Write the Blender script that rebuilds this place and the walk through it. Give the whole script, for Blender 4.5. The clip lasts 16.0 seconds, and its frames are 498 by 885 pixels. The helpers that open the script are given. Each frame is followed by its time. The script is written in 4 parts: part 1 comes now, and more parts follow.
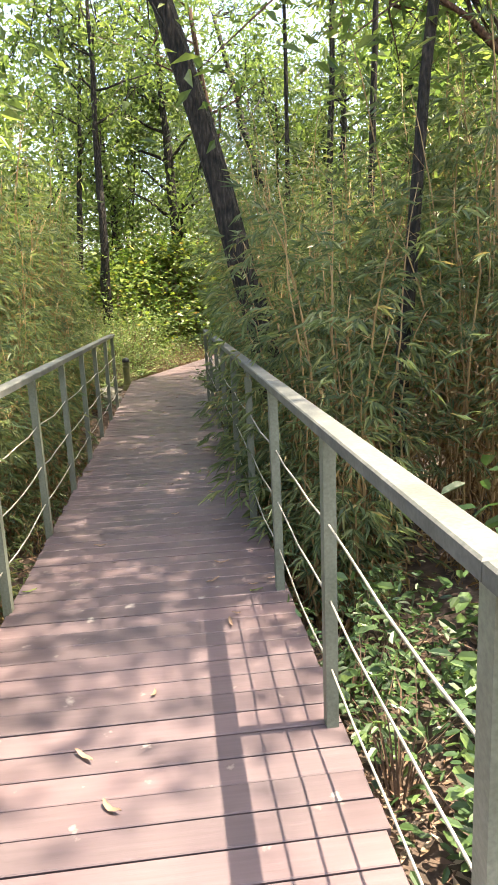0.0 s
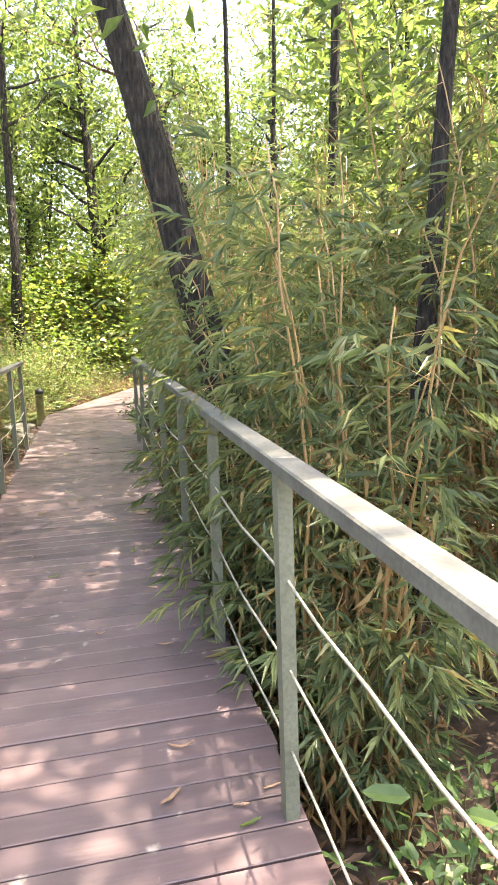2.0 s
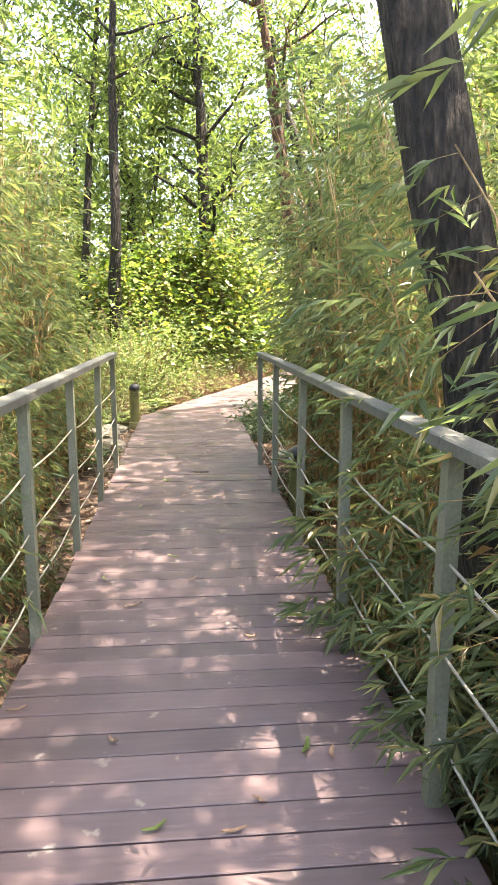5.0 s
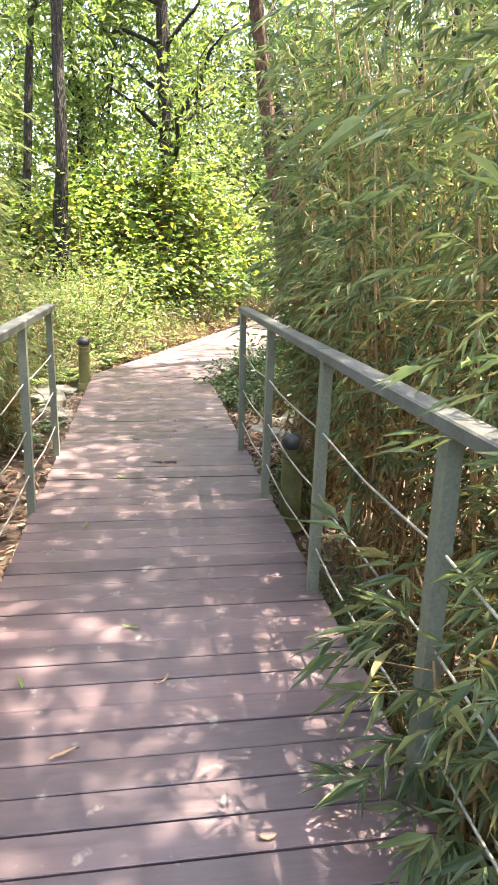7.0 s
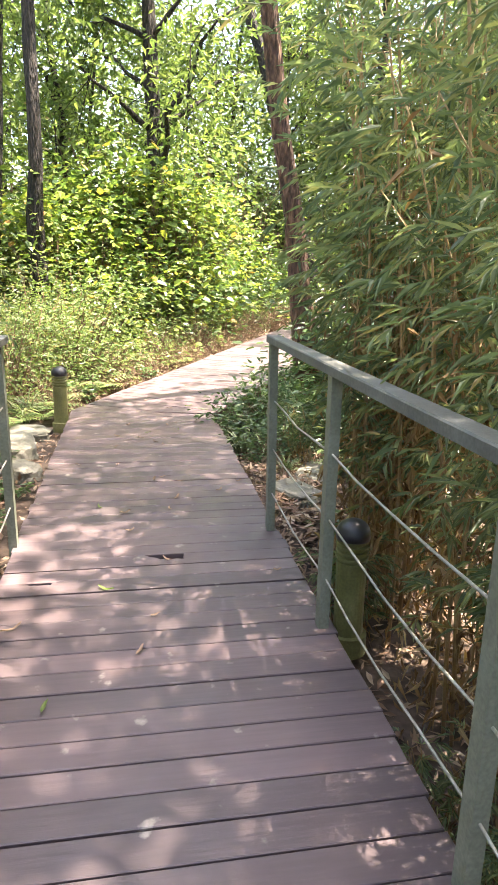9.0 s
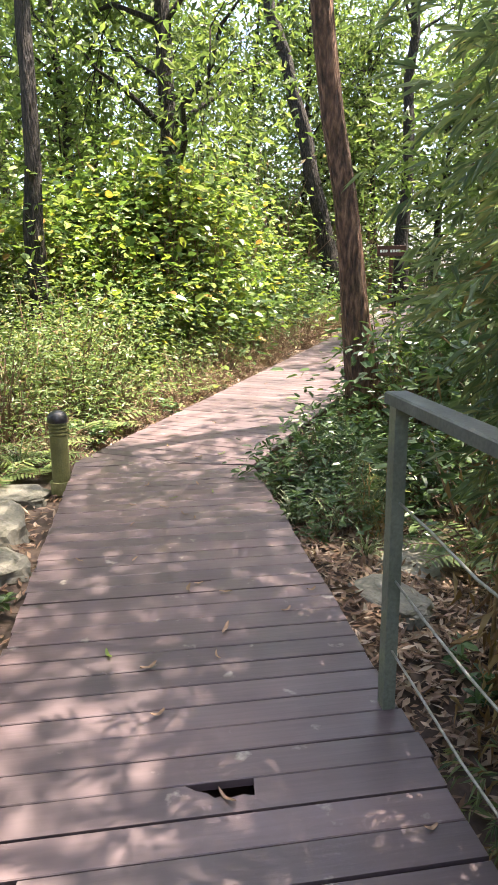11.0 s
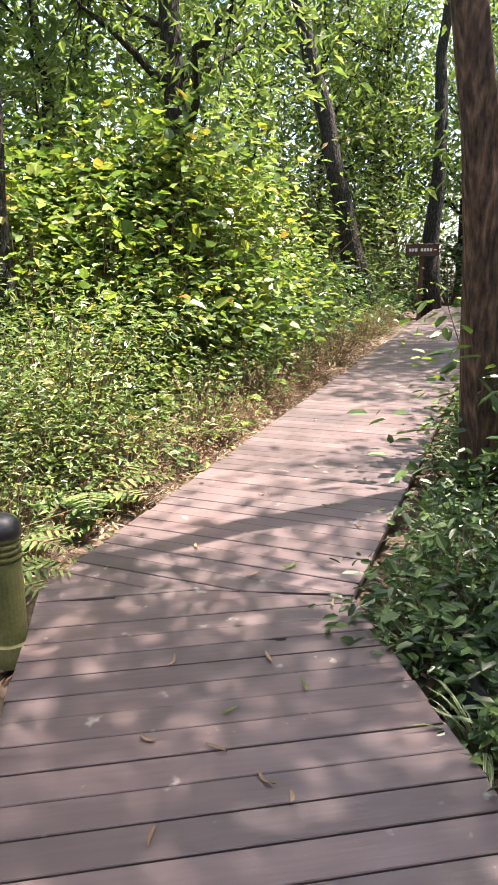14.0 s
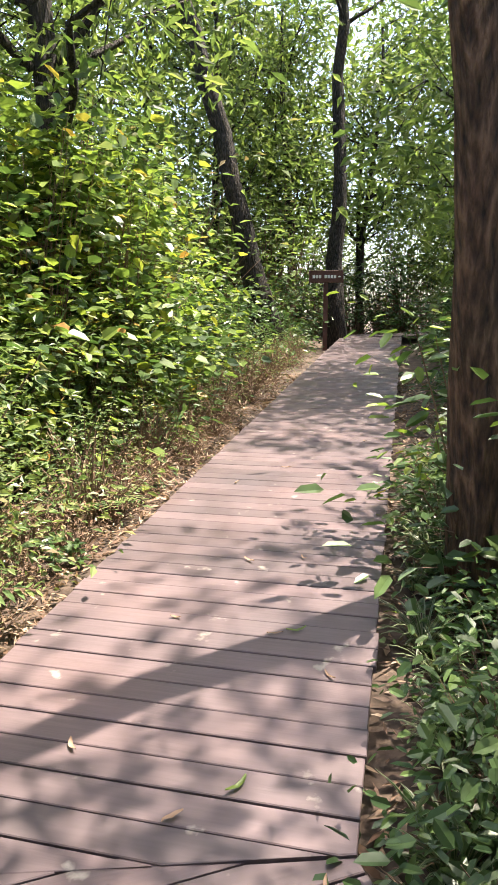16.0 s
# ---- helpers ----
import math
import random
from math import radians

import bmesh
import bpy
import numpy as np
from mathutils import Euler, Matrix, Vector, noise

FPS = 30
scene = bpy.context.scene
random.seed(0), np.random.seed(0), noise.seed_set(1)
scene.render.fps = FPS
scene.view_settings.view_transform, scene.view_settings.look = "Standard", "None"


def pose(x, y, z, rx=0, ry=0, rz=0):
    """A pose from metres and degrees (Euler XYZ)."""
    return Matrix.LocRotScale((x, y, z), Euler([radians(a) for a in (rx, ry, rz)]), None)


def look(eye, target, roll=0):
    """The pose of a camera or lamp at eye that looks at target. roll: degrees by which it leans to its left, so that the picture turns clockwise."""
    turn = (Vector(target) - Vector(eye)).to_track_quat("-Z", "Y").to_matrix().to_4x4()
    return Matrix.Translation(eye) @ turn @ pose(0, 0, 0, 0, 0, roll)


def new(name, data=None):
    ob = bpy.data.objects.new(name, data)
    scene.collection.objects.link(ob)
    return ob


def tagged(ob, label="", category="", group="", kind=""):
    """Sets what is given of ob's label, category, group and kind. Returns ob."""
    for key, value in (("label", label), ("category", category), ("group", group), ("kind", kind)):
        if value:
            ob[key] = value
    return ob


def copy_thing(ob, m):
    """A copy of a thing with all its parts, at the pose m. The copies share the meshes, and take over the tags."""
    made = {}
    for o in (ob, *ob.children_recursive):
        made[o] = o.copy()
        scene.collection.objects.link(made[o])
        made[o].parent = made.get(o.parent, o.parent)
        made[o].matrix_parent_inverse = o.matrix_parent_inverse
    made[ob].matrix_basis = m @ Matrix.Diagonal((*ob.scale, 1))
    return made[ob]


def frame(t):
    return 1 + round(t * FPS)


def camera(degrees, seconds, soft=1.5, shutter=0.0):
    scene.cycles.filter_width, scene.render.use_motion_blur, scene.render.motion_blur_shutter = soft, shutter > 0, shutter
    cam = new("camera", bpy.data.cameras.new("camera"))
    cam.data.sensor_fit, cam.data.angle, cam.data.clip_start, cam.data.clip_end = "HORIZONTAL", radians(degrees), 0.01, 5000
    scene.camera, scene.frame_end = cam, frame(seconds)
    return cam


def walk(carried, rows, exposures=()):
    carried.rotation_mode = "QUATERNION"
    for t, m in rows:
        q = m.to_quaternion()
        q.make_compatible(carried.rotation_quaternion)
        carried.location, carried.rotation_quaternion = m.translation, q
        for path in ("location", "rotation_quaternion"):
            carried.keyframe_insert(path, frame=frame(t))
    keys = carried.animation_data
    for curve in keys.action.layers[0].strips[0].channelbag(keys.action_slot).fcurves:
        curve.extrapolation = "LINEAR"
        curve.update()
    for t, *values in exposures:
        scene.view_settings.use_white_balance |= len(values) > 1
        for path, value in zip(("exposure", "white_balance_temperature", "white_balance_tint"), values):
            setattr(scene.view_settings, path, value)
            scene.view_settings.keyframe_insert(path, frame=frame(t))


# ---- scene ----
cam = camera(41.4, 16.0, 1.1)
PATH = [
    (0, (0.233, 0.406, 1.455), (0.436, 2.351, 1.037), -2.5),
    (0.5, (0.223, 0.784, 1.45), (0.528, 2.723, 1.065), -2.3),
    (1, (0.212, 1.142, 1.455), (0.66, 3.057, 1.093), -2.9),
    (1.5, (0.27, 1.514, 1.439), (0.742, 3.425, 1.083), -2.4),
    (2, (0.218, 1.885, 1.426), (0.654, 3.805, 1.077), -1.7),
    (2.5, (0.192, 2.259, 1.402), (0.553, 4.191, 1.03), -1.8),
    (3, (0.147, 2.681, 1.395), (0.416, 4.622, 0.996), -1.8),
    (3.5, (0.093, 3.078, 1.373), (0.34, 5.028, 1.004), -1.6),
    (4, (0.081, 3.426, 1.345), (0.293, 5.383, 0.988), -1.8),
    (4.5, (0.06, 3.794, 1.368), (0.248, 5.751, 1.001), -1.3),
    (5, (0.005, 4.149, 1.369), (0.187, 6.107, 1.004), 0.2),
    (5.2, (0.011, 4.294, 1.345), (0.17, 6.25, 0.959), 0.5),
    (7.5, (-0.031, 5.85, 1.422), (0.295, 7.748, 0.881), 1.8),
    (8, (-0.038, 6.193, 1.399), (0.285, 8.096, 0.873), 1.9),
    (10.3, (-0.069, 7.95, 1.395), (0.297, 9.852, 0.898), -0.0),
    (10.5, (-0.078, 8.088, 1.384), (0.283, 9.992, 0.889), 0.1),
    (11, (-0.075, 8.459, 1.406), (0.224, 10.38, 0.933), -0.2),
    (11.5, (-0.085, 8.85, 1.384), (0.167, 10.778, 0.918), -0.8),
    (12, (-0.085, 9.252, 1.337), (0.182, 11.18, 0.876), -0.5),
    (12.5, (-0.034, 9.636, 1.33), (0.261, 11.553, 0.843), -0.7),
    (13, (-0.103, 10.027, 1.345), (0.229, 11.933, 0.838), -1.2),
    (13.5, (-0.117, 10.412, 1.365), (0.161, 12.33, 0.869), -0.8),
    (14, (-0.183, 10.795, 1.351), (0.142, 12.715, 0.895), -0.3),
    (14.5, (-0.151, 11.156, 1.342), (0.295, 13.055, 0.902), -0.6),
    (15, (-0.07, 11.47, 1.396), (0.42, 13.36, 0.963), -0.4),
    (15.5, (-0.041, 11.819, 1.359), (0.515, 13.698, 0.954), -0.3),
    (16, (0.023, 12.134, 1.334), (0.651, 13.995, 0.959), -0.3),
]
walk(cam, [(t, look(e, g, r)) for t, e, g, r in PATH], [(0.0, 2.44, 7400, 10), (1.0, 2.74, 7600, 12), (2.5, 3.34, 7700, 15), (5.0, 3.34, 7500, 15), (7.5, 3.49, 7050, 15), (8.2, 3.49, 7050, 15), (10.3, 2.84, 6950, 14), (12.5, 2.64, 6750, 14), (16.0, 2.24, 6800, 12)])

# ---- light ----
SUN_EL = 71.0
world = bpy.data.worlds.new("sky")
scene.world = world
world.use_nodes = True
wt = world.node_tree
sky = wt.nodes.new("ShaderNodeTexSky")
sky.sky_type = "NISHITA"
sky.sun_disc = False
sky.sun_elevation = radians(SUN_EL)
sky.sun_rotation = radians(90)
sky.dust_density = 3.0
wt.nodes["Background"].inputs[1].default_value = 0.15
wt.links.new(sky.outputs[0], wt.nodes["Background"].inputs[0])
sun = new("sun", bpy.data.lights.new("sun", "SUN"))
sun.data.energy, sun.data.angle, sun.data.color = 4.3, radians(0.55), (1.0, 0.93, 0.80)
sun.matrix_basis = look((math.cos(radians(SUN_EL)) * 30, 8, math.sin(radians(SUN_EL)) * 30), (0, 8, 0))


# ---- materials ----
def ramp(nt, fac, stops):
    n = nt.nodes.new("ShaderNodeValToRGB")
    n.color_ramp.elements[0].position, n.color_ramp.elements[0].color = stops[0][0], (*stops[0][1], 1)
    n.color_ramp.elements[1].position, n.color_ramp.elements[1].color = stops[-1][0], (*stops[-1][1], 1)
    for p, c in stops[1:-1]:
        n.color_ramp.elements.new(p).color = (*c, 1)
    nt.links.new(fac, n.inputs[0])
    return n.outputs[0]


def noise_fac(nt, scale, detail=4, stretch=(1, 1, 1), space="Object"):
    tc = nt.nodes.new("ShaderNodeTexCoord")
    mp = nt.nodes.new("ShaderNodeMapping")
    mp.inputs["Scale"].default_value = stretch
    if space == "World":
        geo = nt.nodes.new("ShaderNodeNewGeometry")
        nt.links.new(geo.outputs["Position"], mp.inputs[0])
    else:
        nt.links.new(tc.outputs[space], mp.inputs[0])
    nz = nt.nodes.new("ShaderNodeTexNoise")
    nz.inputs["Scale"].default_value, nz.inputs["Detail"].default_value = scale, detail
    nt.links.new(mp.outputs[0], nz.inputs["Vector"])
    return nz.outputs[0]


def mixc(nt, a, b, fac, mode="MIX"):
    n = nt.nodes.new("ShaderNodeMix")
    n.data_type, n.blend_type = "RGBA", mode
    for sock, v in ((n.inputs[0], fac), (n.inputs[6], a), (n.inputs[7], b)):
        if isinstance(v, (int, float)):
            sock.default_value = v
        elif isinstance(v, tuple):
            sock.default_value = (*v, 1)
        else:
            nt.links.new(v, sock)
    return n.outputs[2]


def base_mat(name, rough=0.7):
    m = bpy.data.materials.new(name)
    m.use_nodes = True
    nt = m.node_tree
    b = nt.nodes["Principled BSDF"]
    b.inputs["Roughness"].default_value = rough
    return m, nt, b


def bump(nt, b, h, strength, dist=0.01):
    n = nt.nodes.new("ShaderNodeBump")
    n.inputs["Strength"].default_value, n.inputs["Distance"].default_value = strength, dist
    nt.links.new(h, n.inputs["Height"])
    nt.links.new(n.outputs[0], b.inputs["Normal"])


def leaf_mat(name, stops, trans=0.35, rough=0.42):
    """Foliage: colour varies leaf by leaf; part of the light passes through."""
    m, nt, b = base_mat(name, rough)
    geo = nt.nodes.new("ShaderNodeNewGeometry")
    oi = nt.nodes.new("ShaderNodeObjectInfo")
    c = ramp(nt, geo.outputs["Random Per Island"], stops)
    hs = nt.nodes.new("ShaderNodeHueSaturation")
    mr = nt.nodes.new("ShaderNodeMapRange")
    mr.inputs[3].default_value, mr.inputs[4].default_value = 0.8, 1.25
    nt.links.new(oi.outputs["Random"], mr.inputs[0])
    nt.links.new(mr.outputs[0], hs.inputs["Value"])
    nt.links.new(c, hs.inputs["Color"])
    nz = noise_fac(nt, 25, 2)
    c2 = mixc(nt, hs.outputs[0], ramp(nt, nz, [(0.3, (0.75, 0.75, 0.7)), (0.7, (1, 1, 1))]), 1.0, "MULTIPLY")
    nt.links.new(c2, b.inputs["Base Color"])
    t = nt.nodes.new("ShaderNodeBsdfTranslucent")
    tcol = mixc(nt, c2, (1.18, 1.25, 0.78), 1.0, "MULTIPLY")
    nt.links.new(tcol, t.inputs["Color"])
    mx = nt.nodes.new("ShaderNodeMixShader")
    mx.inputs[0].default_value = trans
    nt.links.new(b.outputs[0], mx.inputs[1])
    nt.links.new(t.outputs[0], mx.inputs[2])
    nt.links.new(mx.outputs[0], nt.nodes["Material Output"].inputs[0])
    return m


def deck_material():
    m, nt, b = base_mat("deck_composite", 0.62)
    oi = nt.nodes.new("ShaderNodeObjectInfo")
    c = ramp(nt, oi.outputs["Random"], [(0, (0.078, 0.056, 0.060)), (0.5, (0.098, 0.069, 0.073)), (1, (0.120, 0.084, 0.088))])
    big = ramp(nt, noise_fac(nt, 1.7, 5, space="World"), [(0.3, (0.72, 0.74, 0.76)), (0.5, (1, 1, 1)), (0.72, (1.18, 1.12, 1.08))])
    c = mixc(nt, c, big, 1.0, "MULTIPLY")
    grain = noise_fac(nt, 60, 5, (0.06, 1, 1))
    c = mixc(nt, c, ramp(nt, grain, [(0.3, (0.87, 0.87, 0.87)), (0.7, (1.09, 1.09, 1.09))]), 1.0, "MULTIPLY")
    spots = ramp(nt, noise_fac(nt, 9, 6, space="World"), [(0.66, (0, 0, 0)), (0.74, (1, 1, 1))])
    c = mixc(nt, c, (0.30, 0.26, 0.23), spots)
    nt.links.new(c, b.inputs["Base Color"])
    nt.links.new(ramp(nt, noise_fac(nt, 4, 4, space="World"), [(0.3, (0.36, 0.36, 0.36)), (0.7, (0.62, 0.62, 0.62))]), b.inputs["Roughness"])
    bump(nt, b, grain, 0.35, 0.003)
    return m


def simple(name, stops, scale=8, rough=0.7, metal=0.0, stretch=(1, 1, 1), bmp=0.3, fine=90, space="World"):
    m, nt, b = base_mat(name, rough)
    c = ramp(nt, noise_fac(nt, scale, 6, stretch, space), stops)
    f = noise_fac(nt, fine, 4, stretch, space)
    c = mixc(nt, c, ramp(nt, f, [(0.3, (0.8, 0.8, 0.8)), (0.7, (1.15, 1.15, 1.15))]), 1.0, "MULTIPLY")
    nt.links.new(c, b.inputs["Base Color"])
    b.inputs["Metallic"].default_value = metal
    if bmp:
        bump(nt, b, f, bmp, 0.004)
    return m


def bark_material(name, stops, ridge=55, depth=0.05):
    m, nt, b = base_mat(name, 0.9)
    r = noise_fac(nt, ridge, 6, (1, 1, 0.22), "World")
    c = mixc(nt, ramp(nt, r, stops), ramp(nt, noise_fac(nt, 2.5, 5, space="World"), [(0.3, (0.7, 0.75, 0.7)), (0.7, (1.2, 1.15, 1.1))]), 1.0, "MULTIPLY")
    nt.links.new(c, b.inputs["Base Color"])
    bump(nt, b, r, 1.0, depth)
    return m


M_DECK = deck_material()
M_JOIST = simple("joist_wood", [(0.3, (0.05, 0.035, 0.03)), (0.7, (0.1, 0.07, 0.06))], 6, 0.85)
M_RAIL = simple("painted_metal_grey_green", [(0.25, (0.125, 0.135, 0.098)), (0.6, (0.165, 0.175, 0.13)), (0.75, (0.23, 0.235, 0.18))], 5, 0.5, bmp=0.15)
M_CAP = simple("weathered_rail_cap", [(0.3, (0.078, 0.08, 0.072)), (0.55, (0.112, 0.114, 0.102)), (0.75, (0.17, 0.17, 0.15))], 7, 0.6, bmp=0.15)
M_CABLE = simple("steel_cable", [(0.3, (0.26, 0.25, 0.21)), (0.7, (0.42, 0.40, 0.35))], 30, 0.5, 0.3, bmp=0.2)
M_SOIL = simple("leaf_mould_soil", [(0.3, (0.035, 0.025, 0.019)), (0.5, (0.075, 0.05, 0.037)), (0.7, (0.12, 0.085, 0.062))], 9, 0.95, bmp=0.8, fine=40)
M_STONE = simple("pale_stone", [(0.3, (0.10, 0.095, 0.075)), (0.55, (0.16, 0.15, 0.12)), (0.75, (0.23, 0.21, 0.175))], 5, 0.85, bmp=0.5, fine=60)
M_BARK = bark_material("dark_bark", [(0.34, (0.006, 0.005, 0.005)), (0.52, (0.028, 0.021, 0.017)), (0.70, (0.075, 0.058, 0.047))], 46, 0.08)
M_BARK_RED = bark_material("peeling_brown_bark", [(0.3, (0.022, 0.012, 0.009)), (0.5, (0.10, 0.05, 0.033)), (0.75, (0.27, 0.15, 0.10))], 34, 0.06)
M_CULM = simple("bamboo_culm", [(0.3, (0.17, 0.12, 0.045)), (0.5, (0.31, 0.19, 0.08)), (0.7, (0.40, 0.28, 0.13))], 3, 0.55, bmp=0.1)
M_TWIG = simple("dry_twig", [(0.3, (0.10, 0.06, 0.04)), (0.7, (0.22, 0.14, 0.09))], 6, 0.85)
M_BAMBOO = leaf_mat("bamboo_leaf", [(0, (0.08, 0.12, 0.07)), (0.3, (0.135, 0.18, 0.10)), (0.6, (0.19, 0.235, 0.125)), (0.86, (0.25, 0.28, 0.14)), (0.95, (0.30, 0.30, 0.14)), (1, (0.36, 0.27, 0.14))], 0.5, 0.32)
M_BROAD = leaf_mat("broad_leaf", [(0, (0.04, 0.08, 0.032)), (0.6, (0.075, 0.13, 0.045)), (1, (0.12, 0.18, 0.06))], 0.3, 0.36)
M_VINE = leaf_mat("vine_leaf", [(0, (0.04, 0.08, 0.028)), (0.35, (0.10, 0.16, 0.045)), (0.65, (0.18, 0.25, 0.055)), (0.9, (0.26, 0.32, 0.065)), (0.98, (0.34, 0.32, 0.06)), (1, (0.36, 0.17, 0.06))], 0.42, 0.42)
M_FINE = leaf_mat("shrub_leaf", [(0, (0.08, 0.13, 0.05)), (0.5, (0.15, 0.21, 0.075)), (0.85, (0.23, 0.28, 0.10)), (1, (0.30, 0.21, 0.13))], 0.4, 0.42)
M_DRYLEAF = leaf_mat("dry_leaf", [(0, (0.11, 0.06, 0.04)), (0.4, (0.22, 0.13, 0.085)), (0.8, (0.34, 0.23, 0.16)), (1, (0.46, 0.36, 0.28))], 0.15, 0.7)
M_DEADLEAF = leaf_mat("hanging_dead_leaf", [(0, (0.16, 0.085, 0.04)), (0.5, (0.27, 0.16, 0.07)), (1, (0.38, 0.27, 0.14))], 0.3, 0.7)
M_CANOPY = leaf_mat("canopy_leaf", [(0, (0.08, 0.125, 0.045)), (0.6, (0.15, 0.205, 0.07)), (1, (0.23, 0.28, 0.095))], 0.6, 0.4)
M_STRIPE_G = leaf_mat("strap_leaf_green", [(0, (0.06, 0.11, 0.04)), (1, (0.10, 0.15, 0.05))], 0.3)
M_STRIPE_W = leaf_mat("strap_leaf_cream", [(0, (0.22, 0.25, 0.15)), (1, (0.32, 0.33, 0.21))], 0.3)
M_BOLLARD = simple("olive_bollard_paint", [(0.3, (0.10, 0.10, 0.035)), (0.6, (0.16, 0.155, 0.055)), (0.75, (0.24, 0.22, 0.10))], 6, 0.5, bmp=0.1)
M_BLACK = simple("black_plastic", [(0.3, (0.012, 0.012, 0.014)), (0.7, (0.03, 0.03, 0.035))], 8, 0.4, bmp=0.1)
M_SIGN = simple("sign_brown", [(0.3, (0.07, 0.022, 0.016)), (0.7, (0.11, 0.036, 0.026))], 8, 0.5, bmp=0.1)
M_WHITE = simple("sign_lettering", [(0.3, (0.6, 0.58, 0.52)), (0.7, (0.75, 0.73, 0.68))], 8, 0.6, bmp=0)

# ---- plan ----
TURN_DEG = 31.8
TURN = radians(TURN_DEG)
DX, DY = math.sin(TURN), math.cos(TURN)          # way of the second stretch
BEND = (0.03, 13.60)                             # middle of the bend
HALF = 0.70
RISE = 0.058
LEN2 = 15.0
TURN3 = radians(62)


def along(x, y):
    return (x - BEND[0]) * DX + (y - BEND[1]) * DY


def smooth(a, b, v):
    u = min(1, max(0, (v - a) / (b - a)))
    return u * u * (3 - 2 * u)


def deck_z(x, y):
    return RISE * min(max(0.0, along(x, y)), LEN2 + 1)


def ground_z(x, y):
    far = smooth(12, 40, math.hypot(x, y - 9))
    lift = -0.5 + 0.36 * smooth(9.3, 11.3, y)
    near = RISE * min(max(0.0, along(x, y) - 0.3), LEN2 + 3)
    w = 0.05 * noise.noise(Vector((x * 0.7, y * 0.7, 3))) + far * 0.8 * noise.noise(Vector((x * 0.05, y * 0.05, 9)))
    return lift + near + w - 0.03


def mesh_ob(name, verts, faces, mats, mat_ids=None, smooth_shade=False):
    me = bpy.data.meshes.new(name)
    me.from_pydata(verts, [], faces)
    for m in mats:
        me.materials.append(m)
    if mat_ids is not None:
        me.polygons.foreach_set("material_index", mat_ids)
    if smooth_shade:
        me.polygons.foreach_set("use_smooth", [True] * len(me.polygons))
    me.update()
    return me


def box_data(x0, y0, z0, x1, y1, z1, c=0.0):
    """A box with its top edges taken off by c."""
    v = [(x0, y0, z0), (x1, y0, z0), (x1, y1, z0), (x0, y1, z0)]
    f = [(3, 2, 1, 0)]
    if c:
        v += [(x0, y0, z1 - c), (x1, y0, z1 - c), (x1, y1, z1 - c), (x0, y1, z1 - c)]
    v += [(x0 + c, y0 + c, z1), (x1 - c, y0 + c, z1), (x1 - c, y1 - c, z1), (x0 + c, y1 - c, z1)]
    for k in range(0, len(v) - 4, 4):
        for i in range(4):
            j = (i + 1) % 4
            f.append((k + i, k + j, k + 4 + j, k + 4 + i))
    n = len(v)
    f.append((n - 4, n - 3, n - 2, n - 1))
    return v, f


def join_data(parts):
    v, f = [], []
    for pv, pf in parts:
        k = len(v)
        v += pv
        f += [tuple(i + k for i in q) for q in pf]
    return v, f


def tube(points, radii, sides=8, wob=0.0, rng=None):
    """A tapered tube along points; wob roughens its outline."""
    v, f = [], []
    pts = [Vector(p) for p in points]
    for i, p in enumerate(pts):
        d = (pts[min(i + 1, len(pts) - 1)] - pts[max(i - 1, 0)]).normalized()
        a = d.orthogonal().normalized() if abs(d.z) < 0.9 else Vector((1, 0, 0)).cross(d).normalized()
        b = d.cross(a)
        for k in range(sides):
            t = 2 * math.pi * k / sides
            r = radii[i] * (1 + (wob * noise.noise(Vector((math.cos(t) * 1.5, math.sin(t) * 1.5, p.z * 1.2 + p.x * 3))) if wob else 0))
            v.append(tuple(p + a * (math.cos(t) * r) + b * (math.sin(t) * r)))
    for i in range(len(pts) - 1):
        for k in range(sides):
            j = (k + 1) % sides
            f.append((i * sides + k, i * sides + j, (i + 1) * sides + j, (i + 1) * sides + k))
    f.append(tuple(range(sides))[::-1])
    n = (len(pts) - 1) * sides
    f.append(tuple(range(n, n + sides)))
    return v, f


def unit(a):
    return a / np.maximum(np.linalg.norm(a, axis=1, keepdims=True), 1e-6)


def leaf_data(P, D, N, L, W, mid=0.4, fold=0.12, droop=0.15, narrow=False):
    """Creased leaves: base P, way D, up N, length L, width W. Narrow ones have two faces, broad ones four."""
    D = unit(D)
    S = unit(np.cross(D, N))
    N = np.cross(S, D)
    L, W = L[:, None], W[:, None]
    m = P + D * L * mid
    tip = P + D * L - N * L * droop
    if narrow:
        v = np.stack([P, m - S * W / 2 + N * W * fold, tip, m + S * W / 2 + N * W * fold], 1).reshape(-1, 3)
        k = np.arange(len(P))[:, None, None] * 4
        return v, (np.array([[0, 2, 1], [0, 3, 2]])[None] + k).reshape(-1, 3)
    a, c = P + D * L * mid * 0.5 + N * W * fold, P + D * L * (mid + 0.3) + N * W * fold * 0.8 - N * L * droop * 0.5
    v = np.stack([P, a - S * W * 0.46, c - S * W * 0.40, tip, c + S * W * 0.40, a + S * W * 0.46], 1).reshape(-1, 3)
    k = np.arange(len(P))[:, None, None] * 6
    f = (np.array([[0, 2, 1], [0, 3, 2], [0, 4, 3], [0, 5, 4]])[None] + k).reshape(-1, 3)
    return v, f


def leaf_mesh(name, mat, *args, **kw):
    v, f = leaf_data(*args, **kw)
    return mesh_ob(name, v.tolist(), f.tolist(), [mat])


def thing(name, parts, label, category, group="", kind=""):
    """An Empty with mesh parts: parts are (name, mesh) pairs."""
    top = new(name)
    for pn, me in parts:
        p = new(pn, me)
        p.parent = top
    return tagged(top, label, category, group, kind)


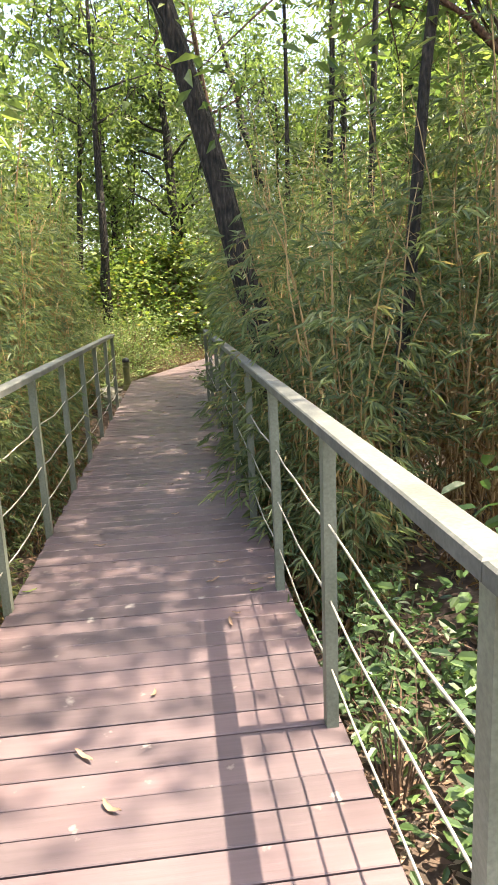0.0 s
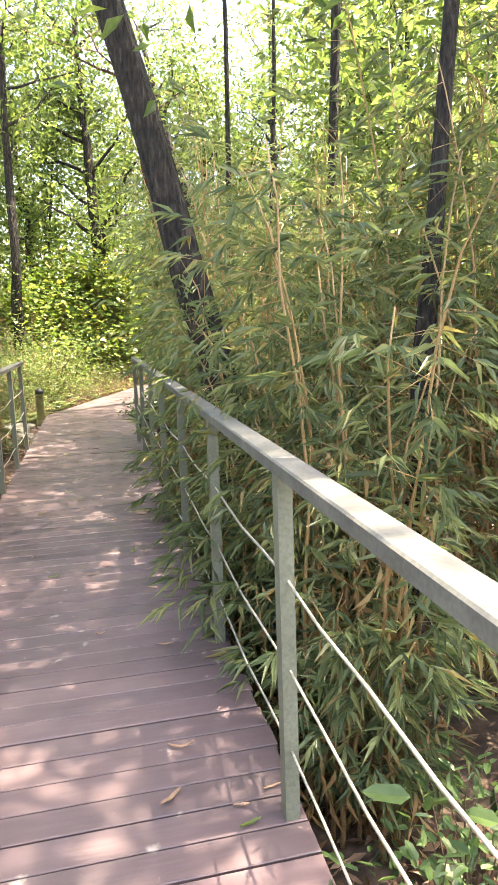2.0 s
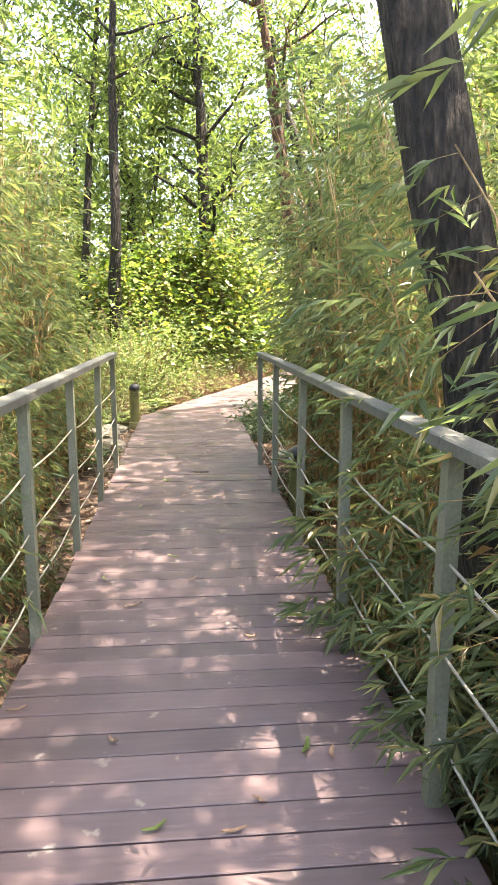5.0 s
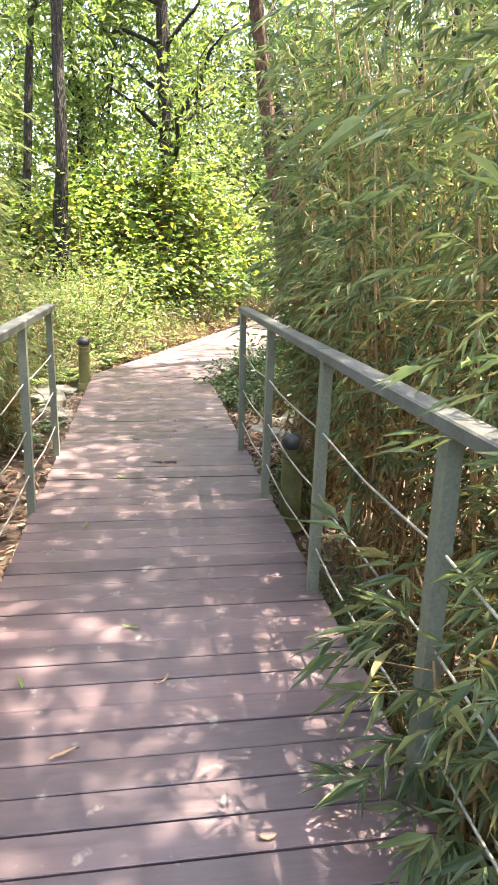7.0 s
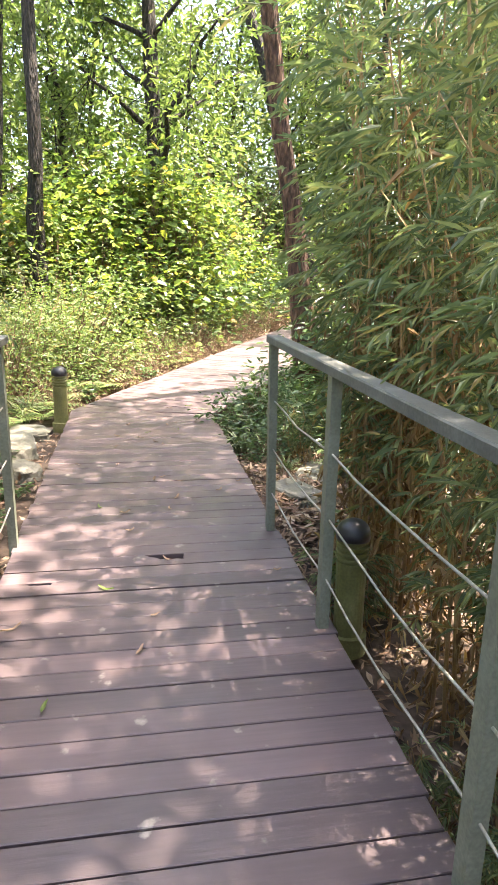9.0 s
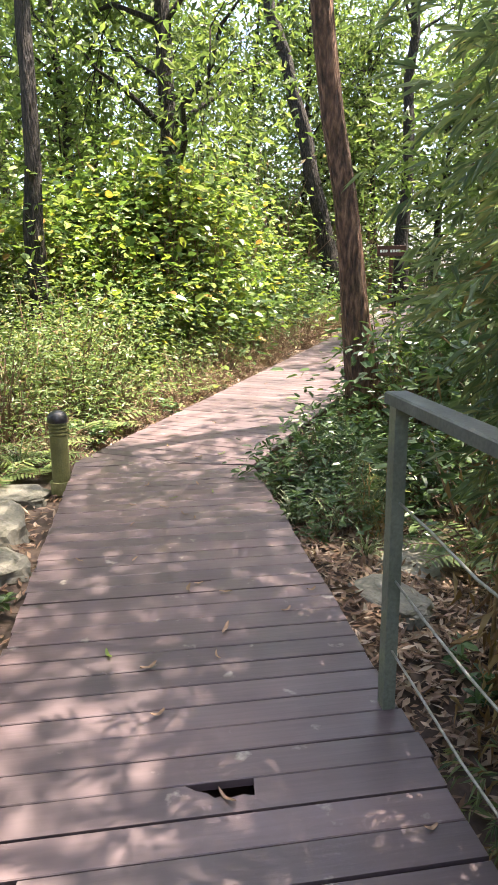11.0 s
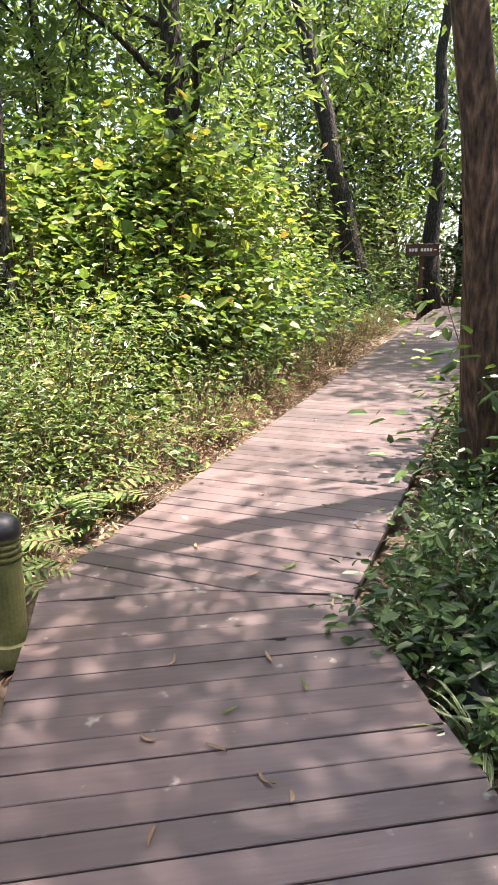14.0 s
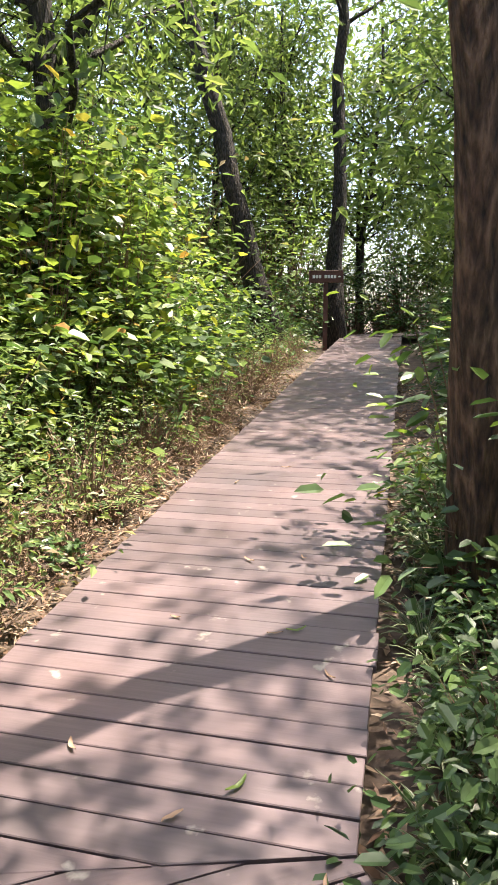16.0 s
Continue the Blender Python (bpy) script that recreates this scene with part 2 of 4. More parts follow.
def scatter(proto_list, places):
    """Sets prototypes and their copies at places (x, y, z, rz, scale)."""
    used = set()
    for i, (x, y, z, rz, s) in enumerate(places):
        p = proto_list[i % len(proto_list)]
        m = pose(x, y, z, 0, 0, rz)
        if p.name in used:
            o = copy_thing(p, m)
        else:
            used.add(p.name)
            p.matrix_basis = m
            o = p
        o.scale = (s, s, s)


# ---- ground ----
def make_ground():
    xs = np.concatenate([np.linspace(-220, -14, 14), np.linspace(-12, 14, 66), np.linspace(16, 220, 14)])
    ys = np.concatenate([np.linspace(-220, -6, 12), np.linspace(-5, 32, 93), np.linspace(34, 240, 14)])
    v = [(x, y, ground_z(x, y)) for y in ys for x in xs]
    nx = len(xs)
    f = [(j * nx + i, j * nx + i + 1, (j + 1) * nx + i + 1, (j + 1) * nx + i) for j in range(len(ys) - 1) for i in range(nx - 1)]
    tagged(new("ground", mesh_ob("ground", v, f, [M_SOIL], smooth_shade=True)), "brown forest soil covered with leaf mould", "ground", kind="structure")


make_ground()


# ---- railings ----
def railing(name, x, ys, label, seed):
    rng = random.Random(seed)
    top = new(name)
    post = mesh_ob("post", *box_data(-0.021, -0.026, -0.5, 0.021, 0.026, 1.04, 0.003), [M_RAIL])
    for y in ys:
        p = new("post", post)
        p.parent = top
        p.matrix_basis = pose(x, y, 0, rng.uniform(-0.6, 0.6), rng.uniform(-0.5, 0.5), 0)
    stops = list(ys[::-2])
    if stops[-1] != ys[0]:
        stops.append(ys[0])
    parts = []
    for a, b in zip(stops, stops[1:]):
        a2 = a + (0.05 if a == ys[-1] else 0.0)
        parts.append(box_data(x - 0.037, b + 0.002, 1.04, x + 0.037, a2 - 0.002, 1.077, 0.005))
    cap_v, cap_f = join_data(parts)
    new("top_rail", mesh_ob("top_rail", cap_v, cap_f, [M_CAP])).parent = top
    for z in (0.22, 0.47, 0.735):
        pts = []
        for a, b in zip(ys, ys[1:]):
            for k in range(4):
                u = k / 4
                pts.append((x, a + (b - a) * u, z - 0.03 * u * (1 - u) * 4 * rng.uniform(0.3, 1)))
        pts.append((x, ys[-1], z))
        v, f = tube(pts, [0.0042] * len(pts), 6)
        new("cable", mesh_ob("cable", v, f, [M_CABLE], smooth_shade=True)).parent = top
    return tagged(top, label, "railing")


R_POSTS = [-1.01, 0.12, 1.26, 2.42, 3.55, 4.69, 5.78, 6.92, 8.08, 9.29, 10.345]
L_POSTS = [10.28 - 1.12 * k for k in range(11)][::-1]
railing("railing", 0.69, R_POSTS, "grey-green painted railing with three steel cables beside the deck", 3)
railing("railing", -0.675, L_POSTS, "weathered grey-green railing overgrown by bamboo beside the deck", 5)


# ---- leafy plants ----
def rand_dirs(rng, n, up=0.0):
    d = rng.normal(size=(n, 3))
    d[:, 2] += up
    return unit(d)


def bamboo(seed, culms, height, spread, sprays, low=0.06, dry=0.2):
    """Arching culms whose twigs end in drooping fans of leaves; dead leaves hang low down."""
    rng = np.random.default_rng(seed)
    parts, P, D, N, PD, DD = [], [], [], [], [], []
    for c in range(culms):
        a, r = rng.uniform(0, 2 * math.pi), spread * math.sqrt(rng.uniform(0, 1)) * 0.35
        b0 = np.array([math.cos(a) * r, math.sin(a) * r, -0.05])
        a2 = a + rng.normal() * 0.7
        out = np.array([math.cos(a2), math.sin(a2), 0])
        h = height * rng.uniform(0.5, 1.05)
        lean = rng.uniform(0.05, 0.42) * spread
        n = 8
        us = np.linspace(0, 1, n)
        pts = np.array([b0 + out * lean * (u ** 2.0) * h * 0.45 + np.array([0, 0, h * (u - 0.16 * u ** 4)]) for u in us])
        pts[1:-1] += rng.normal(size=(n - 2, 3)) * np.array([0.02, 0.02, 0])
        rad = [0.0095 * (1 - 0.8 * u) * rng.uniform(0.8, 1.2) + 0.001 for u in us]
        parts.append(tube([tuple(p) for p in pts], rad, 5))
        for _ in range(sprays):
            u = low + (1 - low) * rng.uniform(0, 1) ** 0.85
            q = u * (n - 1)
            i = min(int(q), n - 2)
            node = pts[i] + (pts[i + 1] - pts[i]) * (q - i)
            tw = rng.normal(size=3) * np.array([1, 1, 0.4]) + out * 0.4
            tw /= np.linalg.norm(tw)
            reach = rng.uniform(0.06, 0.5) * (0.6 + 0.6 * u) * min(1, height / 2.4)
            tip = node + tw * reach + np.array([0, 0, -0.4 * reach ** 2])
            if rng.uniform() < 0.22:
                parts.append(tube([tuple(node), tuple(tip)], [0.002, 0.0009], 3))
            side = np.cross(tw, (0, 0, 1.0))
            side /= np.linalg.norm(side) + 1e-6
            sag = rng.uniform(-0.05, 0.7)
            k = rng.integers(5, 9)
            for f in np.linspace(-1, 1, k):
                P.append(node + (tip - node) * (1 - 0.3 * abs(f) * rng.uniform(0.3, 1.2)))
                D.append(tw + side * f * 0.95 + np.array([0, 0, -sag]) + rng.normal(size=3) * 0.16)
                N.append(np.array([0, 0, 1.0]) + tw * 0.5 + rng.normal(size=3) * 0.45)
        for _ in range(int(sprays * dry * 6)):
            q = rng.uniform(0.02, 0.5) * (n - 1)
            i = int(q)
            PD.append(pts[i] + (pts[i + 1] - pts[i]) * (q - i) + rng.normal(size=3) * np.array([0.1, 0.1, 0.03]))
            DD.append(rng.normal(size=3) * np.array([0.6, 0.6, 0.4]) + np.array([0, 0, -0.8]))
    n = len(P)
    L = rng.uniform(0.05, 0.14, n)
    lm = leaf_mesh("foliage", M_BAMBOO, np.array(P), np.array(D), np.array(N), L, L * rng.uniform(0.11, 0.17, n), 0.35, 0.22, 0.2, narrow=True)
    n = len(PD)
    L = rng.uniform(0.06, 0.14, n)
    dm = leaf_mesh("dry_foliage", M_DEADLEAF, np.array(PD), np.array(DD), rand_dirs(rng, n, 0.4), L, L * rng.uniform(0.1, 0.2, n), 0.35, 0.3, 0.25, narrow=True)
    return thing("bamboo", [("stem", mesh_ob("stem", *join_data(parts), [M_CULM], smooth_shade=True)), ("foliage", lm), ("dry_foliage", dm)],
                 "arching green bamboo clump with thin tan stems growing from soil", "bamboo", "bamboo beside the deck")


def shrub(name, seed, mat, size, clumps, per, length, ratio, label, category, group, twig=M_TWIG, mid=0.45, up=1.0, clump_r=0.2, hollow=0.35):
    """A shrub of size (rx, ry, h): stems to uneven leaf clumps."""
    rng = np.random.default_rng(seed)
    rx, ry, h = size
    parts, Ps, Ds, Ns = [], [], [], []
    for _ in range(clumps):
        a = rng.uniform(0, 2 * math.pi)
        el = math.asin(rng.uniform(0.0, 1) ** 0.8)
        r = hollow + (1 - hollow) * rng.uniform(0, 1) ** 0.5
        r *= 1 + 0.25 * math.sin(3 * a + seed) * math.cos(2 * el + seed)
        c = np.array([rx * math.cos(a) * math.cos(el) * r, ry * math.sin(a) * math.cos(el) * r, h * (0.06 + 0.94 * math.sin(el) * r)])
        base = np.array([c[0] * 0.15, c[1] * 0.15, -0.05])
        midp = base + (c - base) * 0.55 + np.array([0, 0, 0.08 * h]) + rng.normal(size=3) * 0.05
        parts.append(tube([tuple(base), tuple(midp), tuple(c)], [0.009 * h ** 0.5, 0.005, 0.002], 3))
        k = rng.integers(int(per * 0.5), int(per * 1.5))
        P = c + rng.normal(size=(k, 3)) * clump_r * np.array([1, 1, 0.6])
        P[:, 2] = np.maximum(P[:, 2], 0.02)
        Ps.append(P)
        d = unit(P - c) + rng.normal(size=(k, 3)) * 0.5
        d[:, 2] *= 0.45
        Ds.append(d)
        Ns.append(rand_dirs(rng, k, 2.2 * up) + np.array([c[0], c[1], 0]) * 0.25)
    P, D, N = np.concatenate(Ps), np.concatenate(Ds), np.concatenate(Ns)
    n = len(P)
    L = length * rng.uniform(0.6, 1.25, n)
    lm = leaf_mesh("foliage", mat, P, D, N, L, L * ratio * rng.uniform(0.8, 1.2, n), mid, 0.14, 0.16, narrow=mat in (M_FINE, M_CANOPY, M_DRYLEAF))
    return thing(name, [("stem", mesh_ob("stem", *join_data(parts), [twig])), ("foliage", lm)], label, category, group)


def grass_tuft(seed, blades, length):
    rng = np.random.default_rng(seed)
    v, f, mid = [], [], []
    for _ in range(blades):
        a = rng.uniform(0, 2 * math.pi)
        o = np.array([math.cos(a), math.sin(a), 0])
        s = np.array([-o[1], o[0], 0])
        L, w, bend = length * rng.uniform(0.5, 1.1), rng.uniform(0.008, 0.016), rng.uniform(0.6, 1.5)
        k0 = len(v)
        b0 = o * rng.uniform(0, 0.04)
        p, th = b0, radians(rng.uniform(62, 86))
        for i in range(7):
            u = i / 6
            ww = w * (1 - u ** 2.5) * (0.6 + 0.8 * min(u * 3, 0.5)) + 0.0005
            up = np.array([0, 0, 1.0]) * 0.25 * ww
            for q, lift in ((-1, 1), (-0.45, 0), (0.45, 0), (1, 1)):
                v.append(tuple(p + s * q * ww + up * lift))
            p = p + (o * math.cos(th) + np.array([0, 0, math.sin(th)])) * (L / 6)
            th -= bend / 3.2 * (0.5 + u)
        for i in range(6):
            for c in range(3):
                q = k0 + i * 4 + c
                f.append((q, q + 1, q + 5, q + 4))
                mid.append(0 if c == 1 else 1)
    me = mesh_ob("blades", v, f, [M_STRIPE_G, M_STRIPE_W], mid, True)
    return thing("striped_grass", [("foliage", me)], "arching green and cream striped grass tuft beside the deck", "grass", "striped grass tufts")


def fern(seed):
    rng = np.random.default_rng(seed)
    P, D, N, L, parts = [], [], [], [], []
    for k in range(9):
        a = k / 9 * 2 * math.pi + rng.uniform(-0.3, 0.3)
        o = np.array([math.cos(a), math.sin(a), 0])
        s = np.array([-o[1], o[0], 0])
        p, th, ln = np.array([0, 0, 0.0]), radians(65), rng.uniform(0.4, 0.65)
        pts = [tuple(p)]
        for i in range(14):
            p = p + (o * math.cos(th) + np.array([0, 0, math.sin(th)])) * ln / 14
            th -= 0.11
            pts.append(tuple(p))
            if i > 1:
                for sd in (-1, 1):
                    P.append(p); D.append(s * sd + o * 0.35); N.append((0, 0, 1)); L.append(0.13 * math.sin((15 - i) / 14 * 2.6) + 0.02)
        parts.append(tube(pts, [0.004] * len(pts), 3))
    L = np.array(L)
    lm = leaf_mesh("foliage", M_FINE, np.array(P), np.array(D), np.array(N, float), L, L * 0.22, 0.3, 0.05, 0.1)
    return thing("fern", [("stem", mesh_ob("stem", *join_data(parts), [M_TWIG])), ("foliage", lm)], "green fern with arching fronds on leaf litter", "fern", "ferns")


def seedling(seed, height, leaf):
    rng = np.random.default_rng(seed)
    P, D, N, parts = [], [], [], []
    for k in range(4):
        b0 = rng.normal(size=3) * np.array([0.09, 0.09, 0])
        top = b0 + rng.normal(size=3) * np.array([0.08, 0.08, 0]) + np.array([0, 0, height * rng.uniform(0.5, 1.1)])
        parts.append(tube([tuple(b0 - np.array([0, 0, 0.04])), tuple((b0 + top) / 2), tuple(top)], [0.005, 0.004, 0.002], 4))
        for w in (0.5, 0.75, 1.0):
            c = b0 + (top - b0) * w
            a0 = rng.uniform(0, 6)
            for j in range(6):
                a = a0 + j * 1.05 + rng.uniform(-0.2, 0.2)
                P.append(c); D.append((math.cos(a), math.sin(a), rng.uniform(-0.1, 0.45))); N.append((rng.normal() * 0.25, rng.normal() * 0.25, 1))
    n = len(P)
    L = leaf * rng.uniform(0.6, 1.2, n)
    lm = leaf_mesh("foliage", M_BROAD, np.array(P), np.array(D), np.array(N, float), L, L * 0.45, 0.5, 0.1, 0.2)
    return thing("seedling", [("stem", mesh_ob("stem", *join_data(parts), [M_TWIG])), ("foliage", lm)], "low green plant with glossy pointed leaves on litter", "plant", "low leafy plants")


def tree(pts, r0, seed, limbs, crown_r, leaves, bark=M_BARK, label="", leaf_len=0.165, first=0.45, group=""):
    """A tree along the trunk points, with limbs and a ragged leafy crown."""
    rng = np.random.default_rng(seed)
    base = np.array(pts[0])
    fine = []
    for a, b in zip(pts, pts[1:]):
        for u in np.linspace(0, 1, 5)[:-1]:
            fine.append(np.array(a) + (np.array(b) - np.array(a)) * u - base)
    fine.append(np.array(pts[-1]) - base)
    fine = np.array(fine)
    for _ in range(3):
        fine[1:-1] = (fine[:-2] + fine[1:-1] * 2 + fine[2:]) / 4
    n = len(fine)
    wig = np.array([[noise.noise(Vector((seed, 0, p[2] * 0.8))), noise.noise(Vector((0, seed, p[2] * 0.8))), 0] for p in fine]) * r0 * 0.7
    fine = fine + wig
    rad = [r0 * (1 - 0.72 * i / (n - 1)) * (1 + 0.5 * math.exp(-i * 1.2)) for i in range(n)]
    fine[0][2] -= 0.15
    parts = [tube([tuple(p) for p in fine], rad, 14 if r0 > 0.1 and not group else 9, 0.35)]
    C = []
    for k in range(limbs):
        i = int(n * (first + (1 - first) * rng.uniform(0, 0.98)))
        i = min(i, n - 1)
        a = rng.uniform(0, 2 * math.pi)
        ln = crown_r * rng.uniform(0.6, 1.1)
        el = rng.uniform(0.15, 0.9)
        d = np.array([math.cos(a) * math.cos(el), math.sin(a) * math.cos(el), math.sin(el)])
        p, q = fine[i], []
        for s in np.linspace(0, 1, 6):
            q.append(p + d * ln * s + np.array([0, 0, 0.15 * ln * s * s]) + rng.normal(size=3) * 0.06 * ln * s)
        rr = rad[i] * 0.45
        parts.append(tube([tuple(v) for v in q], [rr * (1 - 0.85 * s) + 0.004 for s in np.linspace(0, 1, 6)], 5))
        for s in (0.45, 0.65, 0.8, 0.9, 1.0):
            j = q[min(int(s * 5), 5)]
            for _ in range(2):
                e = j + rng.normal(size=3) * crown_r * 0.22
                parts.append(tube([tuple(j), tuple(e)], [0.011, 0.003], 3))
                C.append(e)
    C = np.array(C)
    idx = rng.integers(0, len(C), leaves)
    P = C[idx] + rng.normal(size=(leaves, 3)) * crown_r * 0.13 * np.array([1, 1, 0.7])
    D = rand_dirs(rng, leaves) * np.array([1, 1, 0.6]) + np.array([0, 0, -0.3])
    L = leaf_len * rng.uniform(0.6, 1.3, leaves)
    lm = leaf_mesh("foliage", M_CANOPY, P, D, rand_dirs(rng, leaves, 1.2), L, L * 0.38, 0.45, 0.2, 0.15, narrow=True)
    t = thing("tree", [("trunk", mesh_ob("trunk", *join_data(parts), [bark], smooth_shade=True)), ("crown", lm)],
              label or "forest tree with dark rough trunk and leafy crown", "tree", group)
    t.location = tuple(base)
    return t


def off_deck(x, y, r):
    """Whether a disc of radius r stays clear of the deck."""
    s = along(x, y)
    side = (x - BEND[0]) * DY - (y - BEND[1]) * DX
    first = abs(x) > HALF + r or y > BEND[1] + r + 0.3
    second = abs(side) > HALF + r or s < -r - 0.3 or s > LEN2 + 3 + r
    return first and second


def G(x, y):
    return ground_z(x, y)


# trees that can be told apart
def tree_at(x, y, top, r0, seed, limbs=12, crown=1.8, leaves=4000, bend=(0, 0), **kw):
    z = G(x, y)
    pts = [(x, y, z), (x + top[0] * 0.3 + bend[0], y + top[1] * 0.3 + bend[1], z + top[2] * 0.33),
           (x + top[0] * 0.65 + bend[0], y + top[1] * 0.65 + bend[1], z + top[2] * 0.66), (x + top[0], y + top[1], z + top[2])]
    return tree(pts, r0, seed, limbs, crown, leaves, **kw)


tree_at(1.37, 6.3, (-1.7, 0.2, 7.0), 0.155, 11, leaves=1600, leaf_len=0.11, label="leaning tree with dark fissured trunk beside the railing", first=0.6)
tree_at(1.75, 5.0, (0.6, 0.2, 7.0), 0.06, 12, crown=1.6, leaves=1800, label="slim dark tree among the bamboo", first=0.6)
tree_at(2.86, 5.2, (0.1, 0.0, 6.0), 0.10, 13, crown=1.8, leaves=1500, first=0.55, bark=M_BARK_RED, label="brown tree trunk among the bamboo")
tree_at(-1.35, 17.0, (0.15, 0.0, 8.5), 0.13, 14, first=0.55, crown=1.6, leaves=2200)
tree_at(-2.3, 18.5, (0.8, 0, 9.0), 0.10, 15, first=0.4, crown=1.7, leaves=2200)
tree_at(0.55, 20.0, (-0.3, 0.3, 9.0), 0.20, 16, limbs=22, first=0.35, crown=2.4, leaves=9000)
tree_at(4.95, 25.2, (-2.7, 0.3, 10.5), 0.24, 17, first=0.65, crown=2.2, leaves=2500, label="leaning tree with dark trunk above the shrubs")
tree_at(7.0, 26.4, (0.0, 0.0, 12.0), 0.19, 18, first=0.6, crown=2.0, leaves=3000, label="upright grey-brown tree beside the sign")
tree_at(2.07, 14.62, (-1.2, -0.8, 6.8), 0.138, 19, bark=M_BARK_RED, first=0.6, limbs=6, crown=1.5, leaves=1300, leaf_len=0.12, label="tree with peeling red-brown bark beside the deck", bend=(-0.02, 0))
# canopy trees beside and behind the walk, and the wood around
WOOD = [(7.2, 16.0), (-3.4, 9.0), (-4.4, 14.2), (9.6, 20.0), (6.6, 18.6), (-1.2, 23.0), (-4.4, 20.5), (-6.5, 25.0), (0.4, 28.0), (3.2, 30.0),
        (-6.2, 15.5), (-3.5, 28.0), (8.4, 12.5), (5.0, 29.0), (7.6, 30.2), (9.8, 30.5), (11.5, 28.0), (10.6, 32.0), (12.0, 24.5), (8.0, 33.0), (13.6, 31.0), (10.2, 23.0), (7.2, 19.6), (6.0, 31.5)]
wood_protos = [tree([(0, 0, 0), (0.1, 0.1, 2.5), (0.3 * (k - 1), 0.2, 5.0), (0.5 * (k - 1), 0.1, 8.2)], 0.11 + 0.02 * k, 40 + k, 17, 2.3, 3900,
                    group="trees of the wood", first=0.26, leaf_len=0.22) for k in range(3)]
rw = random.Random(8)
scatter(wood_protos, [(x, y, G(x, y), rw.uniform(0, 360), rw.uniform(0.85, 1.15)) for x, y in WOOD if off_deck(x, y, 0.6)])
THIN = [(rw.uniform(-9, 11), rw.uniform(20, 34)) for _ in range(14)]
thin_protos = [tree([(0, 0, 0), (0.1, 0, 2.5), (0.3, 0.1, 5.0), (0.2 + 0.5 * k, 0.1, 8.0)], 0.055 + 0.02 * k, 60 + k, 12, 1.5, 2000,
                    group="thin trees of the wood", first=0.16, leaf_len=0.22, label="thin dark forest tree with sparse leaves") for k in range(2)]
scatter(thin_protos, [(x, y, G(x, y), rw.uniform(0, 360), rw.uniform(0.85, 1.2)) for x, y in THIN if off_deck(x, y, 0.6)])

# high trees added as shade casters: their crowns, out of view, dapple the deck
SHADE_TREES = [(3.1, 5.4), (2.0, 10.95), (2.9, 12.0), (2.8, 9.3), (2.9, 4.2), (2.6, 8.5), (3.2, 13.0)]
shade_protos = [tree([(0, 0, 0), (0.05, 0.1, 3.0), (0.2, 0.1, 6.0), (0.1 - 0.3 * k, 0.1, 9.4)], 0.05, 80 + k, 11, 2.0, 2400,
                    group="high trees", first=0.72, leaf_len=0.16, label="added slim tall tree with dark trunk, its high crown shading the deck") for k in range(2)]
scatter(shade_protos, [(x, y, G(x, y), rw.uniform(0, 360), rw.uniform(0.95, 1.1)) for x, y in SHADE_TREES])

# bamboo
bam_low = [bamboo(1, 15, 3.2, 1.0, 54), bamboo(3, 15, 2.5, 1.0, 48), bamboo(7, 13, 2.9, 1.0, 54)]
bam_tall = [bamboo(2, 17, 5.0, 0.9, 46, 0.24, 0.3), bamboo(4, 17, 4.4, 0.9, 44, 0.22, 0.3)]
bam_small = [bamboo(5, 9, 1.35, 0.55, 17, 0.3), bamboo(6, 8, 1.1, 0.55, 16, 0.25)]
rb = random.Random(21)
low_spots, tall_spots, small_spots = [], [], []
y, k = 4.35, 0
while y < 10.5:
    (low_spots if y < 6.9 else tall_spots).append(((1.2 if y < 6.9 else 1.3) + rb.uniform(0, 0.2), y, rb.uniform(0.85, 1.05)))
    if k % 3 < 1:
        tall_spots.append((2.2 + rb.uniform(-0.2, 0.3), y + 0.3, rb.uniform(0.9, 1.08)))
    y, k = y + 0.7, k + 1
y = 0.9
while y < 12.0:
    low_spots.append((-1.3 - rb.uniform(0, 0.25), y, rb.uniform(0.7, 0.9)))
    if rb.random() < 0.6:
        tall_spots.append((-2.0 + rb.uniform(-0.3, 0.2), y + 0.3, rb.uniform(0.9, 1.1)))
    y += 0.85
tall_spots += [(3.2, 6.2, 1.0), (3.2, 9.2, 1.0), (3.4, 2.2, 1.0), (1.5, 10.5, 1.0), (2.1, 10.9, 1.05), (-1.6, 12.4, 0.8), (2.4, 3.7, 0.7), (3.3, 5.6, 1.1), (2.5, 5.9, 1.05), (4.2, 6.5, 1.2)]
y = 4.0
while y < 8.9:
    small_spots.append((0.93 + rb.uniform(0, 0.14), y, rb.uniform(0.85, 1.3) * (1.0 if y < 7.0 else 0.5)))
    y += 0.36
small_spots += [(-1.02, 1.9 + 1.3 * k, rb.uniform(0.45, 0.6)) for k in range(6)] + [(0.98, 9.9, 0.6), (1.3, 12.15, 0.6)]
for kinds, sp in ((bam_low, low_spots), (bam_tall, tall_spots), (bam_small, small_spots)):
    scatter(kinds, [(x, y, G(x, y), rb.uniform(0, 360), s) for x, y, s in sp])

